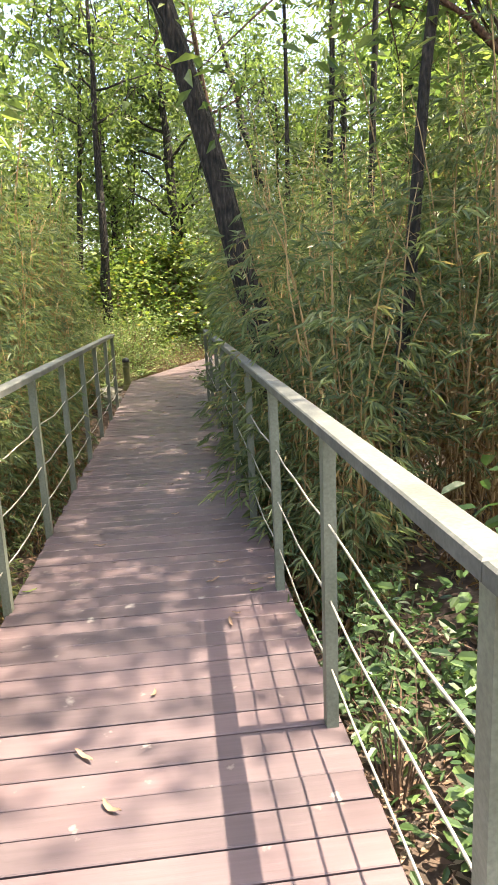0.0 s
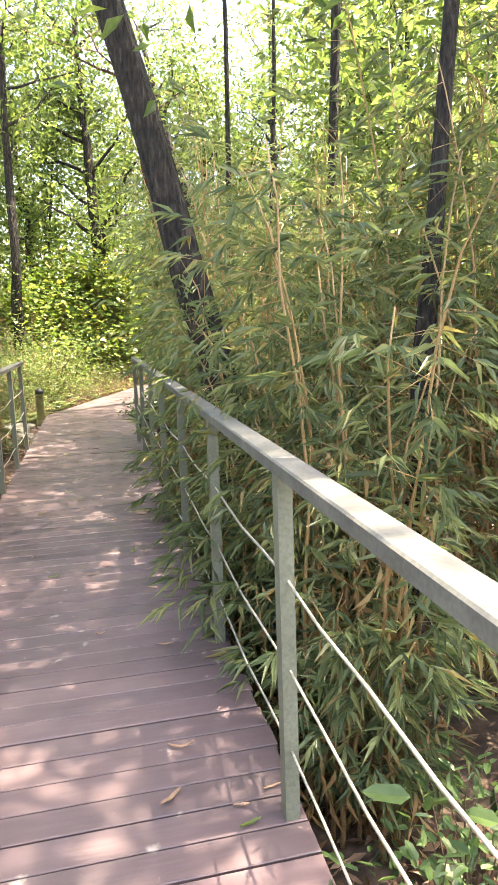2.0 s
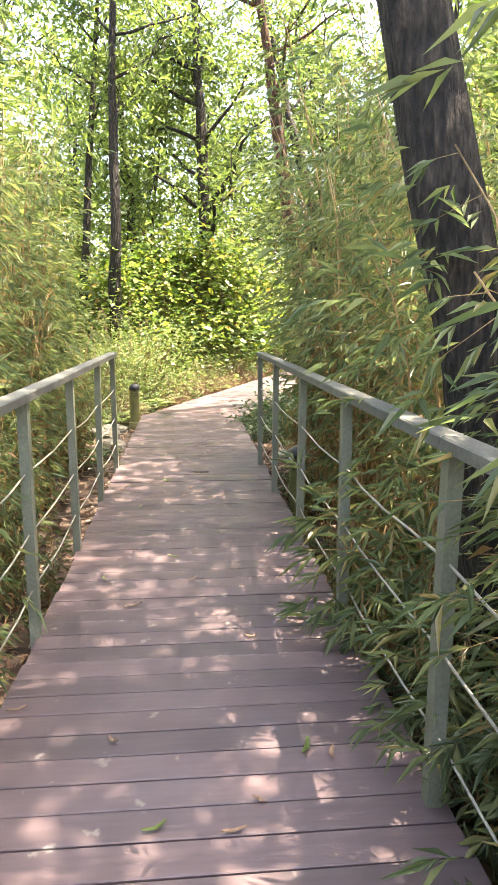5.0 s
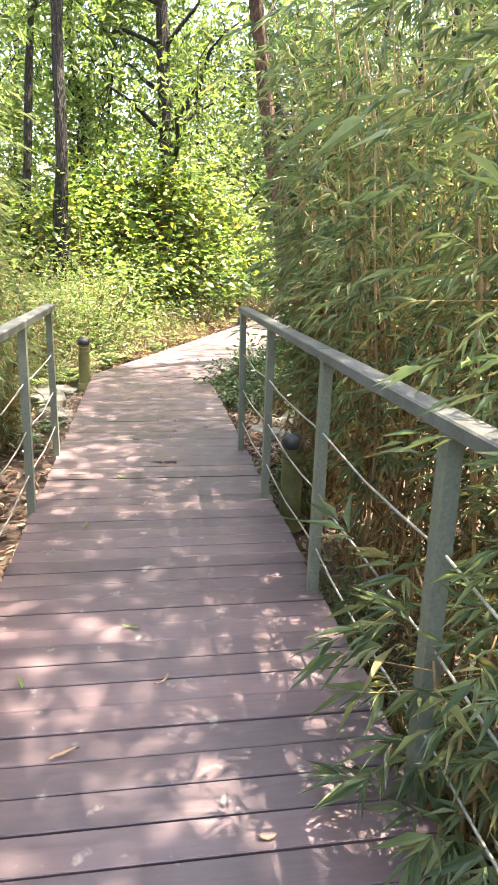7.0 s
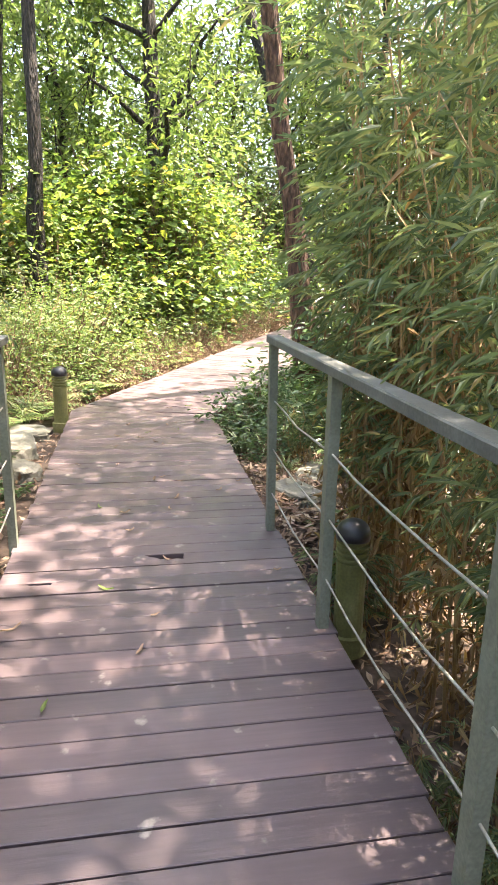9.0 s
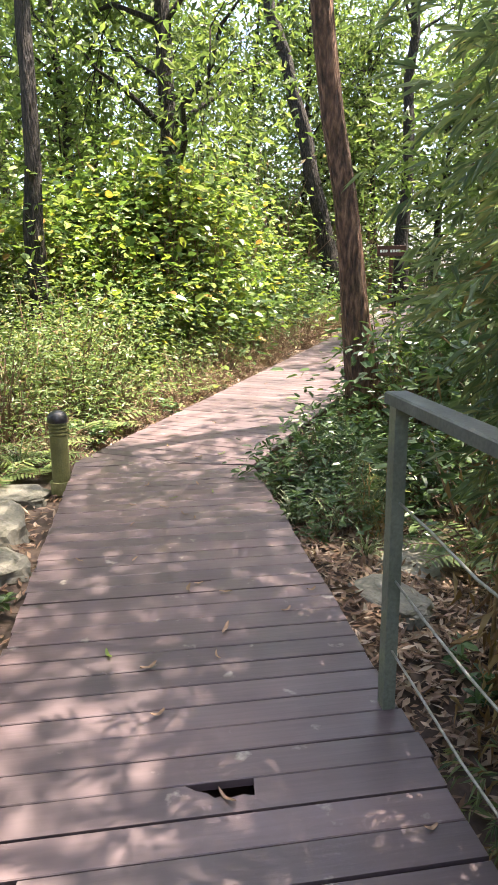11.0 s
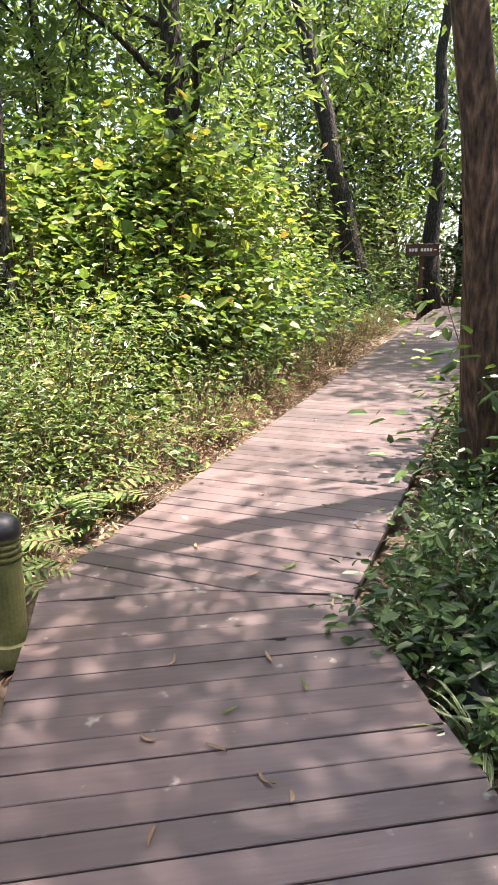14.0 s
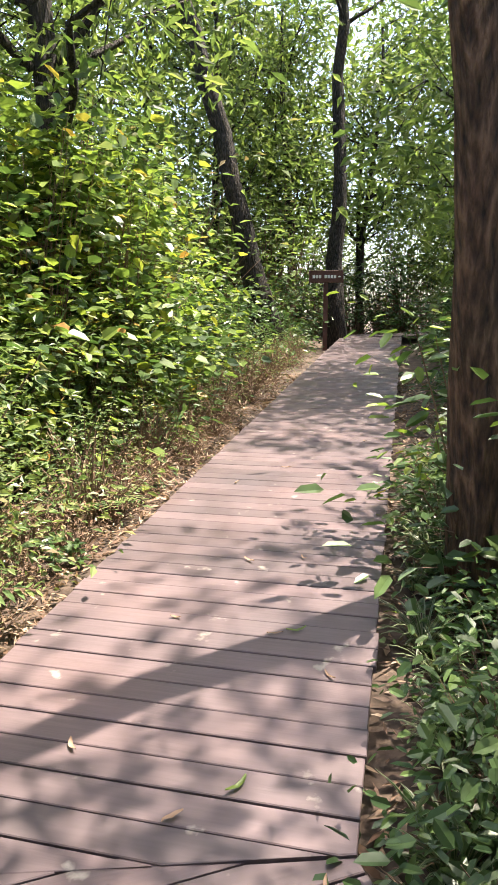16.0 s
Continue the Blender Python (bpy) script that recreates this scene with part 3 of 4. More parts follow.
# shrubs
vine = [shrub("climbing_shrub", 5, M_VINE, (1.2, 1.1, 2.7), 125, 20, 0.105, 0.8, "yellow-green shrub covered with heart-shaped climbing leaves", "shrub", "climbing shrubs", mid=0.38, clump_r=0.2, up=1.5),
        shrub("climbing_shrub", 6, M_VINE, (1.1, 1.0, 2.0), 100, 20, 0.1, 0.8, "yellow-green shrub covered with heart-shaped climbing leaves", "shrub", "climbing shrubs", mid=0.38, clump_r=0.2, up=1.5)]
fine = [shrub("leafy_shrub", 7, M_FINE, (0.75, 0.75, 0.95), 80, 34, 0.042, 0.42, "dense light green small-leaved shrub beside the deck", "shrub", "small-leaved shrubs", clump_r=0.13),
        shrub("leafy_shrub", 8, M_FINE, (0.6, 0.7, 0.75), 66, 34, 0.044, 0.36, "dense light green small-leaved shrub beside the deck", "shrub", "small-leaved shrubs", clump_r=0.13)]
brush = [shrub("dry_brush", 9, M_FINE, (0.5, 0.5, 0.8), 90, 7, 0.045, 0.4, "brown twiggy brush with few green leaves", "shrub", "dry brush", clump_r=0.1),
         shrub("dry_brush", 10, M_DRYLEAF, (0.4, 0.4, 0.5), 100, 6, 0.05, 0.3, "brown dried fern and twigs at the deck edge", "shrub", "dry brush", clump_r=0.1)]
dark = [shrub("broadleaf_shrub", 12, M_BROAD, (0.8, 0.8, 1.3), 48, 15, 0.11, 0.45, "dark green broad-leaved shrub on forest floor", "shrub", "broad-leaved shrubs", clump_r=0.17),
        shrub("broadleaf_shrub", 13, M_BROAD, (0.6, 0.6, 0.8), 45, 14, 0.09, 0.45, "dark green broad-leaved shrub on forest floor", "shrub", "broad-leaved shrubs", clump_r=0.15)]


def P2(s, side):
    """A place on the second stretch: s metres along, side metres to its right."""
    return BEND[0] + DX * s + DY * side, BEND[1] + DY * s - DX * side


rs = random.Random(33)


def put(protos, pl, s0=0.85, s1=1.2):
    scatter(protos, [(x, y, G(x, y) - 0.02, rs.uniform(0, 360), rs.uniform(s0, s1)) for x, y in pl if off_deck(x, y, 0.04)])


put(vine, [(-1.3, 17.6), (-0.7, 18.3), (0.1, 19.8), (-2.4, 17.1), (-1.0, 19.6), (0.9, 21.2), (-3.2, 17.8), (-0.5, 17.6), (-1.9, 19.0), (-3.8, 16.1), (1.7, 22.2), (2.5, 23.4)], 0.85, 1.2)
for x, y, k in ((0.1, 19.0, 1.32), (0.95, 19.7, 1.2), (-0.8, 19.3, 1.2)):
    copy_thing(vine[0], pose(x, y, G(x, y) - 0.02, 0, 0, 90 * k)).scale = (k, k, k)
put(fine, [(-1.5, 14.8), (-1.0, 15.6), (-0.75, 16.2), (-2.1, 15.3), (-1.5, 16.1), (-2.7, 14.6), P2(2.6, -2.4), P2(3.3, -2.3), P2(4.2, -2.25), (-2.4, 13.9), P2(1.6, -2.15), P2(0.7, -2.15), P2(2.1, -2.9), P2(3.2, -3.0), P2(4.6, -2.8), P2(5.2, -2.3), P2(6.1, -2.4)], 1.2, 1.6)
put(brush, [P2(0.3 + 0.62 * k, -1.25 - 0.25 * rs.random()) for k in range(20)], 0.75, 1.05)
put(brush[1:], [P2(0.2 + 0.5 * k, -1.08 - 0.1 * rs.random()) for k in range(12)] + [(-1.1, 14.25), (-1.45, 14.1)], 0.5, 0.75)
put(dark, [P2(5.2 + 0.9 * k, -1.95 - 0.5 * rs.random()) for k in range(12)] + [P2(2.2 + 0.9 * k, 1.75 + 0.4 * rs.random()) for k in range(15)] + [P2(3.0 + 1.9 * k, 2.9) for k in range(5)]
    + [(2.4, 12.6), (1.95, 12.1), (3.0, 13.4), P2(19.0, 0.2), P2(18.5, -1.5), (1.75, 1.9), (2.3, 2.6), (1.9, 3.1), (2.8, 2.0), (2.1, 0.9), (-1.6, -0.2), (1.8, -0.5), (2.35, 13.95), (2.7, 14.6)])
for s, side, rz, k in ((17.9, -0.7, 30, 1.5), (18.4, 0.4, 130, 1.5), (17.2, -1.7, 230, 1.4), (19.3, 1.4, 10, 1.8)):
    x, y = P2(s, side)
    copy_thing(dark[0], pose(x, y, G(x, y) - 0.02, 0, 0, rz)).scale = (k, k, k)
put(dark[1:], [P2(0.1 + 0.5 * k, 1.14 + 0.12 * rs.random()) for k in range(8)] + [(1.3, 12.75), (1.2, 13.15), (1.65, 12.6), (1.55, 13.1), (1.15, 12.3), (1.9, 12.9)], 0.5, 0.75)
# thicket that closes the view between the trunks
rt = random.Random(90)
thicket = [(x + rt.uniform(-0.8, 0.8), 22.0 + rt.uniform(0, 3)) for x in range(-9, 13, 2)] + [(x + rt.uniform(-0.8, 0.8), 27.5 + rt.uniform(0, 4)) for x in range(-12, 16, 2)]
thicket += [(-4.5, 16.5), (-5.5, 12.5), (-4.6, 10.0), (-5.0, 18.8), (-4.4, 7.0), (-4.4, 3.0), (4.8, 14.5), (6.2, 17.5), (6.4, 20.0), (4.4, -1.5), (-4.0, 0.0), (-3.0, -5.0), (0.5, -7.0), (3.5, -5.5)]
tall = [shrub("tall_thicket", 15, M_FINE, (0.9, 0.9, 2.0), 60, 19, 0.088, 0.42, "tall light green leafy thicket between the trees", "shrub", "thickets", clump_r=0.2),
        shrub("tall_thicket", 16, M_CANOPY, (0.9, 0.9, 2.2), 60, 19, 0.092, 0.42, "tall green leafy thicket between the trees", "shrub", "thickets", clump_r=0.22)]
thicket += [P2(s, 4.6 + rt.uniform(-0.4, 0.4)) for s in (1.5, 3.6, 5.7, 7.8, 10.0, 12.2, 14.4)] + [P2(19.5, k * 2.1 + 1.0) for k in range(-4, 4)] + [P2(22.5, k * 2.4) for k in range(-4, 4)]
thicket += [P2(9.0, -4.2), P2(11.5, -3.9), P2(14.0, -3.6), P2(16.5, -3.4), (-3.2, 20.0), (-0.5, 21.5), (-5.5, 20.5)]
put(tall, [p for p in thicket if off_deck(*p, 1.9)], 1.7, 2.5)


def far_woods():
    """Ragged leaf clumps of the woods that close every gap between the trunks."""
    rng = np.random.default_rng(314)
    bands = [(230, -16, 24, 27, 42, 0.5, 13.5), (90, -10, -5, 4, 27, 0.8, 9.0), (60, 5.5, 10, 2, 16, 0.3, 5.5), (75, 4.2, 8, 7.5, 14, 0.4, 6.5), (50, 9.5, 14, 15, 30, 0.8, 9.0)]
    Ps = []
    for n, x0, x1, y0, y1, z0, z1 in bands:
        for _ in range(n):
            c = np.array([rng.uniform(x0, x1), rng.uniform(y0, y1), 0])
            c[2] = G(c[0], c[1]) + rng.uniform(z0, z1)
            k = rng.integers(50, 130)
            Ps.append(c + rng.normal(size=(k, 3)) * rng.uniform(0.4, 0.95) * np.array([1, 1, 0.6]))
    P = np.concatenate(Ps)
    n = len(P)
    D = rand_dirs(rng, n) * np.array([1, 1, 0.5]) + np.array([0, 0, -0.3])
    L = rng.uniform(0.14, 0.32, n)
    me = leaf_mesh("far_woods", M_CANOPY, P, D, rand_dirs(rng, n, 1.4), L, L * rng.uniform(0.3, 0.5, n), 0.45, 0.2, 0.15, narrow=True)
    tagged(new("far_woods", me), "dense green leaves of the surrounding woods", "woods", kind="stuff")


far_woods()
sapling = shrub("sapling", 21, M_VINE, (0.55, 0.55, 1.5), 34, 12, 0.075, 0.5, "slender sapling with large bright green leaves by the deck", "sapling", "saplings", clump_r=0.16)
scatter([sapling], [(2.35, 14.2, G(2.35, 14.2), 0, 0.9), (2.4, 15.0, G(2.4, 15.0), 120, 1.15)])
dim = shrub("sapling", 22, M_BROAD, (0.5, 0.5, 1.1), 26, 10, 0.085, 0.45, "young dark green broad-leaved sapling growing behind the railing", "sapling", "saplings", clump_r=0.13)
scatter([dim], [(x, y, G(x, y), 77 * k, 0.55 + 0.09 * (k % 5)) for k, (x, y) in enumerate([(1.3, 1.2), (0.95, 3.2), (1.3, 2.2), (1.65, 1.7), (1.9, 2.7), (1.5, 2.9), (1.25, 3.5), (1.0, 2.6), (2.2, 3.3)])])
sd = [seedling(1, 0.35, 0.10), seedling(2, 0.25, 0.085), seedling(3, 0.45, 0.115)]
put(sd, [P2(0.1, 1.0), P2(0.5, 1.2), P2(-0.3, 1.25), P2(0.9, 1.05), P2(1.5, 1.1), P2(2.1, 1.0), P2(2.6, 1.15), P2(-0.8, 1.5), P2(0.2, 1.6), (1.2, 12.4), (1.5, 12.0), (0.86, 3.35), (1.1, 3.3), (1.05, 2.8), P2(0.0, 1.25), P2(0.3, 1.1), P2(0.7, 1.3), (1.1, 13.0), (1.3, 13.3), (1.6, 13.6), (1.9, 13.7), (1.0, 0.9), (1.15, 0.5), (1.2, 2.2), (1.05, 1.7),
         (0.98, 9.9), (1.2, 10.6), (-1.1, 12.2), (-1.0, 11.5), P2(0.6, -1.1), P2(1.9, -1.0), P2(3.4, -1.0), P2(1.2, 1.9), P2(-0.1, 2.0), (-1.6, 13.0), (1.3, 1.3), (-1.05, 10.9)], 0.5, 0.8)
tf = [grass_tuft(1, 46, 0.5), grass_tuft(2, 36, 0.42), grass_tuft(3, 55, 0.6)]
put(tf, [(1.02, 12.75), (1.1, 12.35), (1.25, 12.95), P2(0.0, 1.02), P2(0.35, 0.95), P2(0.75, 0.98), P2(1.3, 0.95), P2(1.7, 1.1), P2(2.3, 0.98), P2(0.4, 1.45), P2(3.0, 1.0), P2(3.6, 1.05), (1.4, 12.6),
         (1.5, 13.2), P2(-0.5, 1.3), (1.15, 11.9), P2(1.0, 1.4), (-1.15, 13.9), P2(4.2, 1.0)] + [P2(0.9 + 0.6 * k, 0.86 + 0.08 * rs.random()) for k in range(5)], 0.5, 0.85)
fr = [fern(1), fern(2)]
put(fr, [(-1.0, 13.9), (-1.3, 13.6), P2(0.1, -1.3), P2(1.0, -1.3), (-1.7, 12.4), (-1.45, 11.6), (1.7, 11.6), P2(2.8, -1.25)], 0.8, 1.2)


# ---- bollards, stones, sign ----
def lathe(profile, sides=24):
    v, f = [], []
    for r, z in profile:
        for k in range(sides):
            t = 2 * math.pi * k / sides
            v.append((r * math.cos(t), r * math.sin(t), z))
    for i in range(len(profile) - 1):
        for k in range(sides):
            j = (k + 1) % sides
            f.append((i * sides + k, i * sides + j, (i + 1) * sides + j, (i + 1) * sides + k))
    f.append(tuple(range((len(profile) - 1) * sides, len(profile) * sides)))
    f.append(tuple(range(sides))[::-1])
    return v, f


body = [(0.085, -0.08), (0.085, 0.012), (0.066, 0.016), (0.066, 0.36)]
for k in range(4):
    z = 0.36 + 0.026 * k
    body += [(0.056, z + 0.001), (0.056, z + 0.012), (0.071, z + 0.014), (0.071, z + 0.024)]
cap = [(0.066, 0.462), (0.074, 0.464), (0.074, 0.49)] + [(0.074 * math.cos(a), 0.49 + 0.062 * math.sin(a)) for a in np.linspace(0.1, 1.5, 8)]
bol = thing("bollard_light", [("body", mesh_ob("body", *lathe(body), [M_BOLLARD], smooth_shade=False)), ("cap", mesh_ob("cap", *lathe(cap), [M_BLACK], smooth_shade=True))],
            "olive green bollard light with black domed cap beside deck", "bollard light", "bollard lights")
scatter([bol], [(-0.735, 13.36, -0.05, 0, 1.0), (0.95, 9.7, -0.30, 40, 1.08)])


def stone(name, seed, sx, sy, sz, loc, rz, label):
    bm = bmesh.new()
    bmesh.ops.create_icosphere(bm, subdivisions=4, radius=1)
    for q in bm.verts:
        c = Vector(q.co)
        c = Vector([math.copysign(abs(a) ** 0.55, a) for a in c])
        c *= 1 + 0.22 * noise.noise(c * 1.3 + Vector((seed, 0, 0))) + 0.06 * noise.noise(c * 5 + Vector((0, seed, 0)))
        q.co = (c.x * sx, c.y * sy, c.z * sz)
    me = bpy.data.meshes.new(name)
    bm.to_mesh(me)
    bm.free()
    me.materials.append(M_STONE)
    o = tagged(new(name, me), label, "stone", "stones")
    o.matrix_basis = pose(*loc, 0, 0, rz)


stone("stone", 1, 0.14, 0.22, 0.06, (1.08, 11.3, G(1.08, 11.3) + 0.01), 20, "flat pale grey stone on leaf litter")
stone("stone", 2, 0.20, 0.28, 0.05, (1.4, 11.8, G(1.4, 11.8) + 0.01), -30, "flat pale grey stone on leaf litter")
stone("stone", 3, 0.22, 0.25, 0.13, (-1.08, 12.55, G(-1.08, 12.55) + 0.05), 10, "rounded pale stone beside the deck")
stone("stone", 4, 0.30, 0.20, 0.07, (-1.15, 13.3, G(-1.15, 13.3) + 0.03), 0, "flat pale grey stone on leaf litter")
stone("stone", 5, 0.12, 0.18, 0.08, (-0.92, 12.0, G(-0.92, 12.0) + 0.03), 40, "rounded pale stone beside the deck")

spot = thing("ground_spotlight", [("body", mesh_ob("body", *lathe([(0.05, -0.05), (0.05, 0.06), (0.075, 0.08), (0.09, 0.17), (0.09, 0.2), (0.07, 0.2), (0.06, 0.17)]), [M_BLACK]))],
             "black round ground spotlight among grass tufts", "lamp")
spot.matrix_basis = pose(0.93, 12.7, G(0.93, 12.7), 25, 0, 60)


def sign():
    top = new("direction_sign")
    v, f = box_data(-0.22, -0.012, -0.08, 0.22, 0.012, 0.08, 0.004)
    new("board", mesh_ob("board", v, f, [M_SIGN])).parent = top
    edge = join_data([box_data(-0.225, -0.016, 0.07, 0.225, -0.012, 0.078), box_data(-0.225, -0.016, -0.078, 0.225, -0.012, -0.07),
                      box_data(-0.225, -0.016, -0.07, -0.217, -0.012, 0.07), box_data(0.217, -0.016, -0.07, 0.225, -0.012, 0.07)])
    new("border", mesh_ob("border", *edge, [M_BARK_RED])).parent = top
    bars = [box_data(x, -0.0155, -0.02, x + 0.032, -0.0125, 0.02) for x in (-0.175, -0.135, -0.095, -0.02, 0.02, 0.06, 0.10)] + [box_data(0.155, -0.0155, -0.008, 0.19, -0.0125, 0.008)]
    new("lettering", mesh_ob("lettering", *join_data(bars), [M_WHITE])).parent = top
    new("post", mesh_ob("post", *box_data(-0.03, 0.013, -1.6, 0.03, 0.06, 0.06, 0.003), [M_SIGN])).parent = top
    tagged(top, "small dark brown direction sign with white lettering on post", "sign")
    top.matrix_basis = pose(6.5, 25.9, 2.2, 0, 0, -22)
    top.scale = (1.7, 1.7, 1.7)


sign()


def pole():
    v, f = tube([(1.55, 5.4, 0.26), (2.0, 5.1, 0.3), (2.6, 4.68, 0.28), (3.1, 4.3, 0.3)], [0.014, 0.014, 0.012, 0.011], 8)
    o = tagged(new("bamboo_pole", mesh_ob("bamboo_pole", v, f, [M_CULM], smooth_shade=True)), "pale dry bamboo pole resting across bamboo stems", "pole")
    return o


pole()


# ---- litter ----
def litter():
    rng = np.random.default_rng(77)
    P = []
    while len(P) < 21000:
        y = rng.uniform(-1, 23)
        side = rng.choice([-1, 1])
        d = 0.74 + abs(rng.normal()) * 0.8
        if y < 13.3:
            x, yy = side * d, y
        else:
            x, yy = P2(y - 13.3, side * d)
        P.append((x, yy, ground_z(x, yy) + rng.uniform(0.005, 0.035)))
    for _ in range(4500):
        x, yy = rng.uniform(0.76, 2.1), rng.uniform(10.3, 12.6)
        P.append((x, yy, ground_z(x, yy) + rng.uniform(0.005, 0.04)))
    P = np.array(P)
    n = len(P)
    D = rand_dirs(rng, n) * np.array([1, 1, 0.25])
    L = rng.uniform(0.04, 0.105, n)
    me = leaf_mesh("leaf_litter", M_DRYLEAF, P, D, rand_dirs(rng, n, 2.5), L, L * rng.uniform(0.2, 0.36, n), 0.45, 0.3, -0.15, narrow=True)
    tagged(new("leaf_litter", me), "brown dry fallen leaves lying on forest soil", "leaf litter", kind="stuff")


litter()


def fallen_leaves():
    rng = np.random.default_rng(5)
    mats = [M_DRYLEAF, M_DRYLEAF, M_VINE]
    protos = []
    for k in range(5):
        n = 9
        v, f = [], []
        L, w, curl = rng.uniform(0.05, 0.085), rng.uniform(0.008, 0.014), rng.uniform(-1.3, 1.3)
        x = y = 0.0
        th = -curl / 2
        for i in range(n):
            u = i / (n - 1)
            ww = w * math.sin(math.pi * min(1, u * 0.95 + 0.05)) ** 0.7 / 2 + 0.0006
            z = 0.002 + 0.018 * abs(u - 0.5) * rng.uniform(0.7, 1.2)
            nx, ny = -math.sin(th), math.cos(th)
            v += [(x + nx * ww, y + ny * ww, z + 0.004), (x, y, z), (x - nx * ww, y - ny * ww, z + 0.004)]
            x += math.cos(th) * L / (n - 1)
            y += math.sin(th) * L / (n - 1)
            th += curl / (n - 1)
        for i in range(n - 1):
            for c in range(2):
                q = i * 3 + c
                f.append((q, q + 1, q + 4, q + 3))
        protos.append(tagged(new("fallen_leaf", mesh_ob("fallen_leaf", v, f, [mats[k % 3]], smooth_shade=True)), "small curled dry leaf lying on the deck boards", "leaf", "fallen leaves on the deck"))
    known = [(0.15, 5.72), (0.58, 3.61), (0.53, 3.52), (0.46, 3.95), (0.13, 4.89), (-0.27, 4.38), (0.46, 6.04), (-0.07, 5.76), (0.04, 7.53), (-0.06, 10.42), (0.19, 10.88), (0.09, 11.35), (-0.25, 10.77),
             (0.16, 10.7), (0.11, 11.36), (-0.48, 11.76), (-0.16, 11.72), (0.04, 12.66), (-0.09, 13.04), (0.67, 11.23), (0.26, 12.93), (-0.22, 12.6), (0.34, 12.8), (0.61, 13.3), (0.38, 15.49), (0.0, 14.85)]
    known += [(rng.uniform(-0.65, 0.65), rng.uniform(1.5, 13.0)) for _ in range(34)]
    known += [P2(s, rng.uniform(-0.65, 0.65)) for s in rng.uniform(0.2, 5, 12)]
    scatter(protos, [(x, y, deck_z(x, y) + 0.002, rng.uniform(0, 360), rng.uniform(0.8, 1.25)) for x, y in known])


fallen_leaves()


# ---- deck ----
def clip_poly(poly, px, py, nx, ny):
    """Keeps the part of a flat outline on the side that (nx, ny) points to."""
    out = []
    for (ax, ay), (bx, by) in zip(poly, poly[1:] + poly[:1]):
        da, db = (ax - px) * nx + (ay - py) * ny, (bx - px) * nx + (by - py) * ny
        if da >= 0:
            out.append((ax, ay))
        if da * db < 0:
            u = da / (da - db)
            out.append((ax + (bx - ax) * u, ay + (by - ay) * u))
    return out


def slab(poly, th=0.028, c=0.003):
    n = len(poly)
    cx, cy = sum(p[0] for p in poly) / n, sum(p[1] for p in poly) / n
    v = [(x, y, -th) for x, y in poly] + [(x, y, -c) for x, y in poly]
    for x, y in poly:
        d = math.hypot(x - cx, y - cy) or 1
        v.append((x - (x - cx) / d * c, y - math.copysign(min(c, abs(y - cy)), y - cy), 0.0))
    f = [tuple(range(n))[::-1], tuple(range(2 * n, 3 * n))]
    for k in (0, n):
        for i in range(n):
            j = (i + 1) % n
            f.append((k + i, k + j, k + n + j, k + n + i))
    return v, f


PITCH, GAP = 0.1215, 0.006


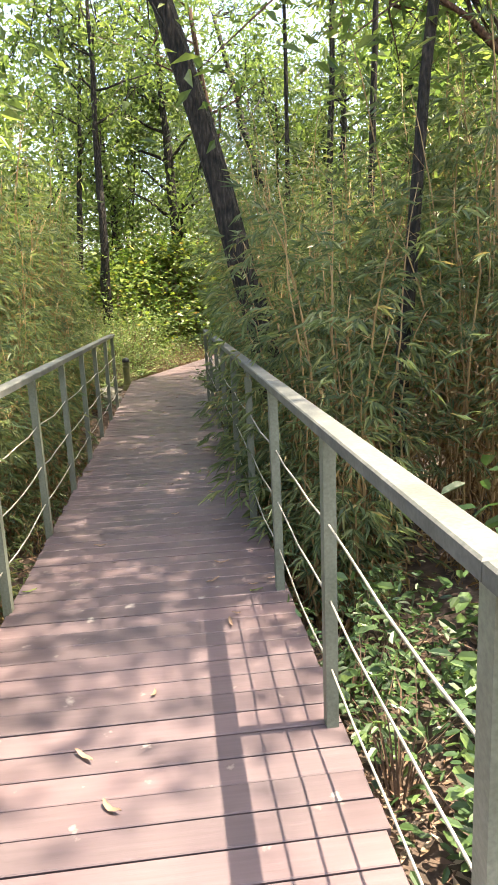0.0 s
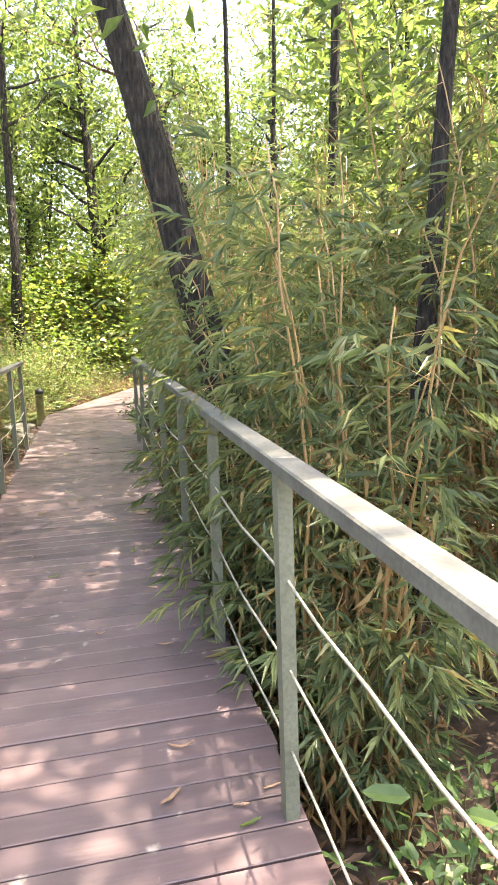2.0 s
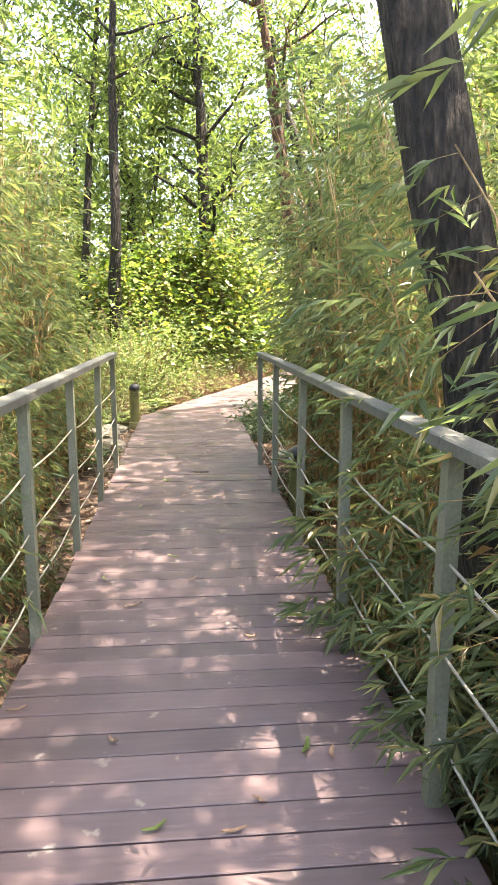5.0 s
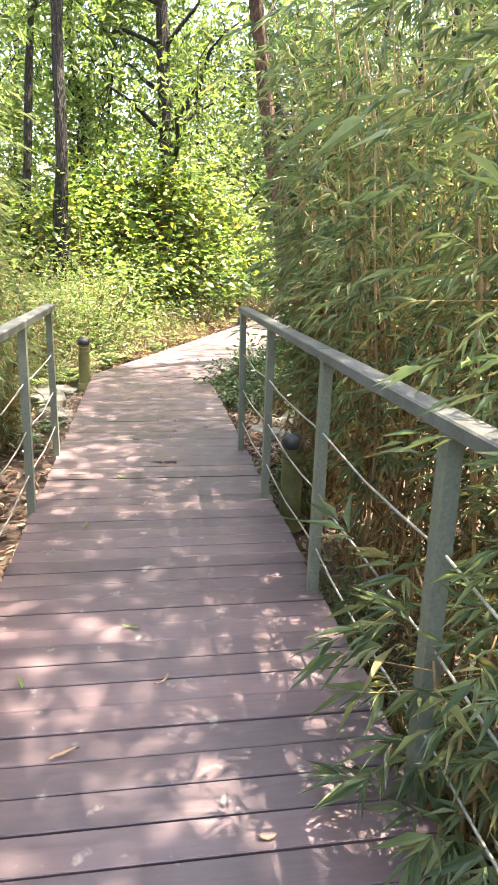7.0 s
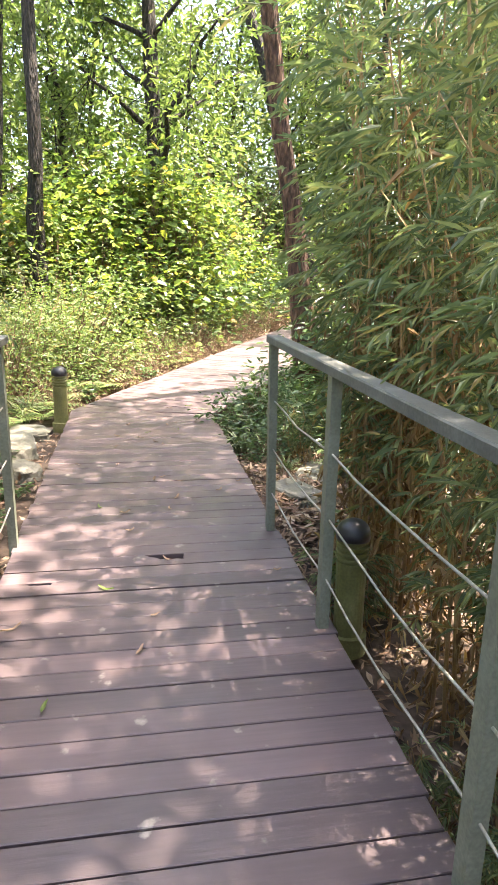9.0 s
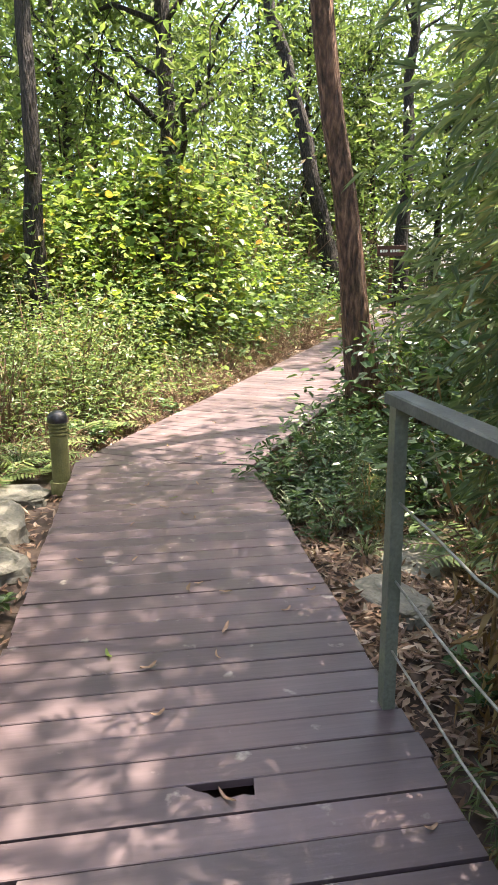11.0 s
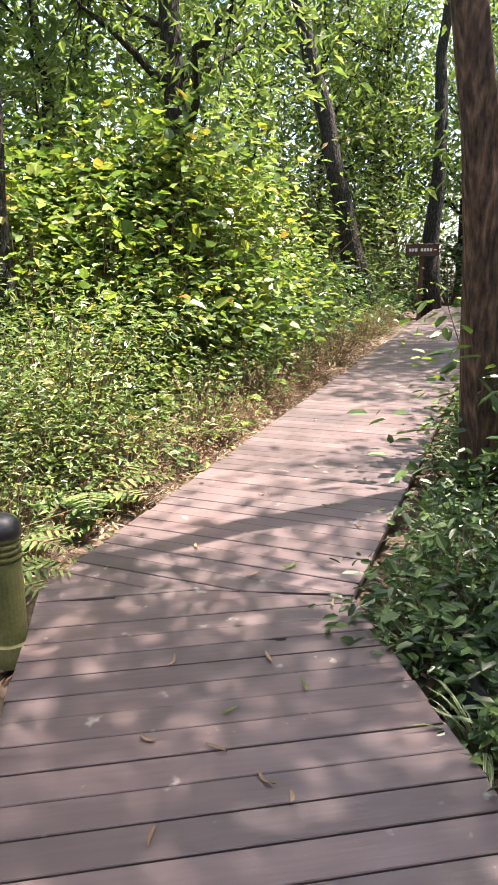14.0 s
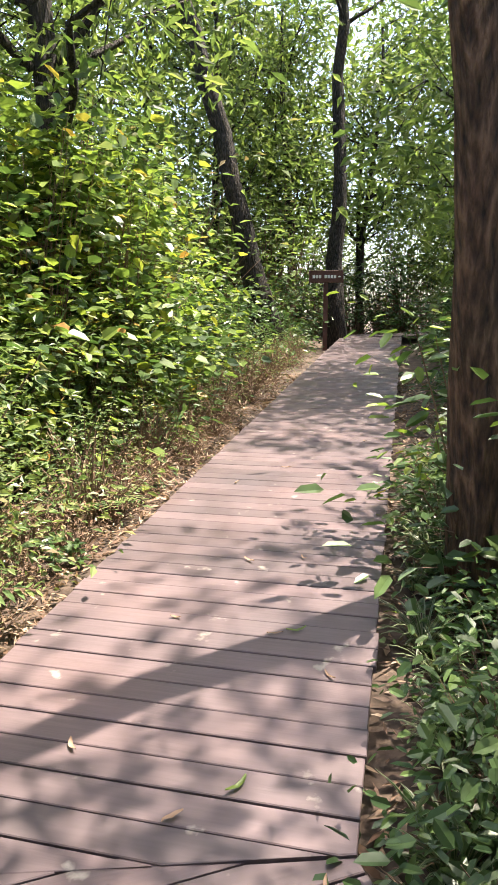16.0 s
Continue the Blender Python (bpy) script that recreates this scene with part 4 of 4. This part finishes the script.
def deck():
    rng = random.Random(4)
    top = tagged(new("deck"), "brown composite board deck", "deck", kind="structure")
    w = (PITCH - GAP) / 2
    plain = [mesh_ob("board", *slab([(-HALF - a, -w), (HALF + b, -w), (HALF + b, w), (-HALF - a, w)]), [M_DECK]) for a, b in ((0, 0), (0.008, 0.004), (0.003, 0.012), (0.01, 0.0))]

    def board(me, m):
        o = new("board", me)
        o.parent = top
        o.matrix_basis = m

    mid = TURN / 2
    nx, ny = -math.sin(mid), -math.cos(mid)
    y, k = -2.5, 0
    # boards with a broken edge: (x from, x to, depth)
    broken = {9.755: (-0.585, -0.46, 0.022), 10.02: (-0.005, 0.155, 0.066), 11.36: (0.03, 0.165, 0.012), 13.11: (0.275, 0.327, 0.02), 13.49: (-0.535, -0.35, 0.02)}
    holes = {round((yy + 2.5) / PITCH): v for yy, v in broken.items()}
    while y < BEND[1] + 0.35:
        m = pose(0.03 + rng.uniform(-0.004, 0.004), y, rng.uniform(-0.002, 0.002), rng.uniform(-0.5, 0.5), 0, rng.uniform(-0.12, 0.12))
        if k in holes:
            x0, x1, d = holes[k]
            q = (x1 - x0) / 8
            edge = [(x1, w), (x1 - 0.006, w - d), (x1 - 2 * q, w - d * 0.86), (x1 - 4 * q, w - d), (x1 - 5 * q, w - d * 0.8), (x0 + 2 * q, w - d * 0.9), (x0 + q, w - d * 0.55), (x0 - 0.01, w - d * 0.35), (x0 - 0.04, w)]
            board(mesh_ob("board", *slab([(-HALF, -w), (HALF, -w), (HALF, w)] + edge + [(-HALF, w)], c=0.0008), [M_DECK]), m)
        elif y > BEND[1] - 0.35:
            poly = clip_poly([(-HALF, -w), (HALF, -w), (HALF, w), (-HALF, w)], BEND[0] - 0.03, BEND[1] - y - 0.003, nx, ny)
            if len(poly) > 2:
                board(mesh_ob("board", *slab(poly), [M_DECK]), m)
        else:
            board(plain[rng.randrange(4)], m)
        y += PITCH
        k += 1
    # second stretch, rising
    base = Matrix.Translation((BEND[0], BEND[1], 0)) @ pose(0, 0, 0, 0, 0, -TURN_DEG) @ pose(0, 0, 0, math.degrees(math.atan(RISE)), 0, 0)
    s = -0.36
    while s < LEN2 + 0.3:
        j = Matrix.Translation((0, s, rng.uniform(-0.002, 0.002))) @ pose(0, 0, 0, rng.uniform(-0.5, 0.5), 0, rng.uniform(-0.12, 0.12))
        if s < 0.4:
            poly = clip_poly([(-HALF, -w), (HALF, -w), (HALF, w), (-HALF, w)], 0, -s + 0.003, -math.sin(mid), math.cos(mid))
            if len(poly) > 2:
                board(mesh_ob("board", *slab(poly), [M_DECK]), base @ j)
        else:
            board(plain[rng.randrange(4)], base @ j)
        s += PITCH
    # third stretch, turning away
    ex, ey = P2(LEN2, 0)
    b3 = Matrix.Translation((ex, ey, RISE * LEN2)) @ pose(0, 0, 0, 0, 0, -62)
    for i in range(40):
        board(plain[i % 4], b3 @ Matrix.Translation((0, i * PITCH - 0.1, 0.006)))
    # bearers under the boards
    parts = []
    for x in (-0.62, 0.0, 0.62):
        parts.append(box_data(x - 0.035, -2.5, -0.16, x + 0.035, 13.2, -0.034))
    for yy in np.arange(-2, 10.5, 1.145):
        for x in (-0.62, 0.62):
            parts.append(box_data(x - 0.05, yy - 0.05, -0.75, x + 0.05, yy + 0.05, -0.161))
    o = new("bearer", mesh_ob("bearer", *join_data(parts), [M_JOIST]))
    o.parent = top
    o2 = new("bearer", mesh_ob("bearer", *join_data([box_data(x - 0.035, 0.3, -0.16, x + 0.035, LEN2, -0.034) for x in (-0.62, 0.0, 0.62)]), [M_JOIST]))
    o2.parent = top
    o2.matrix_basis = base


deck()
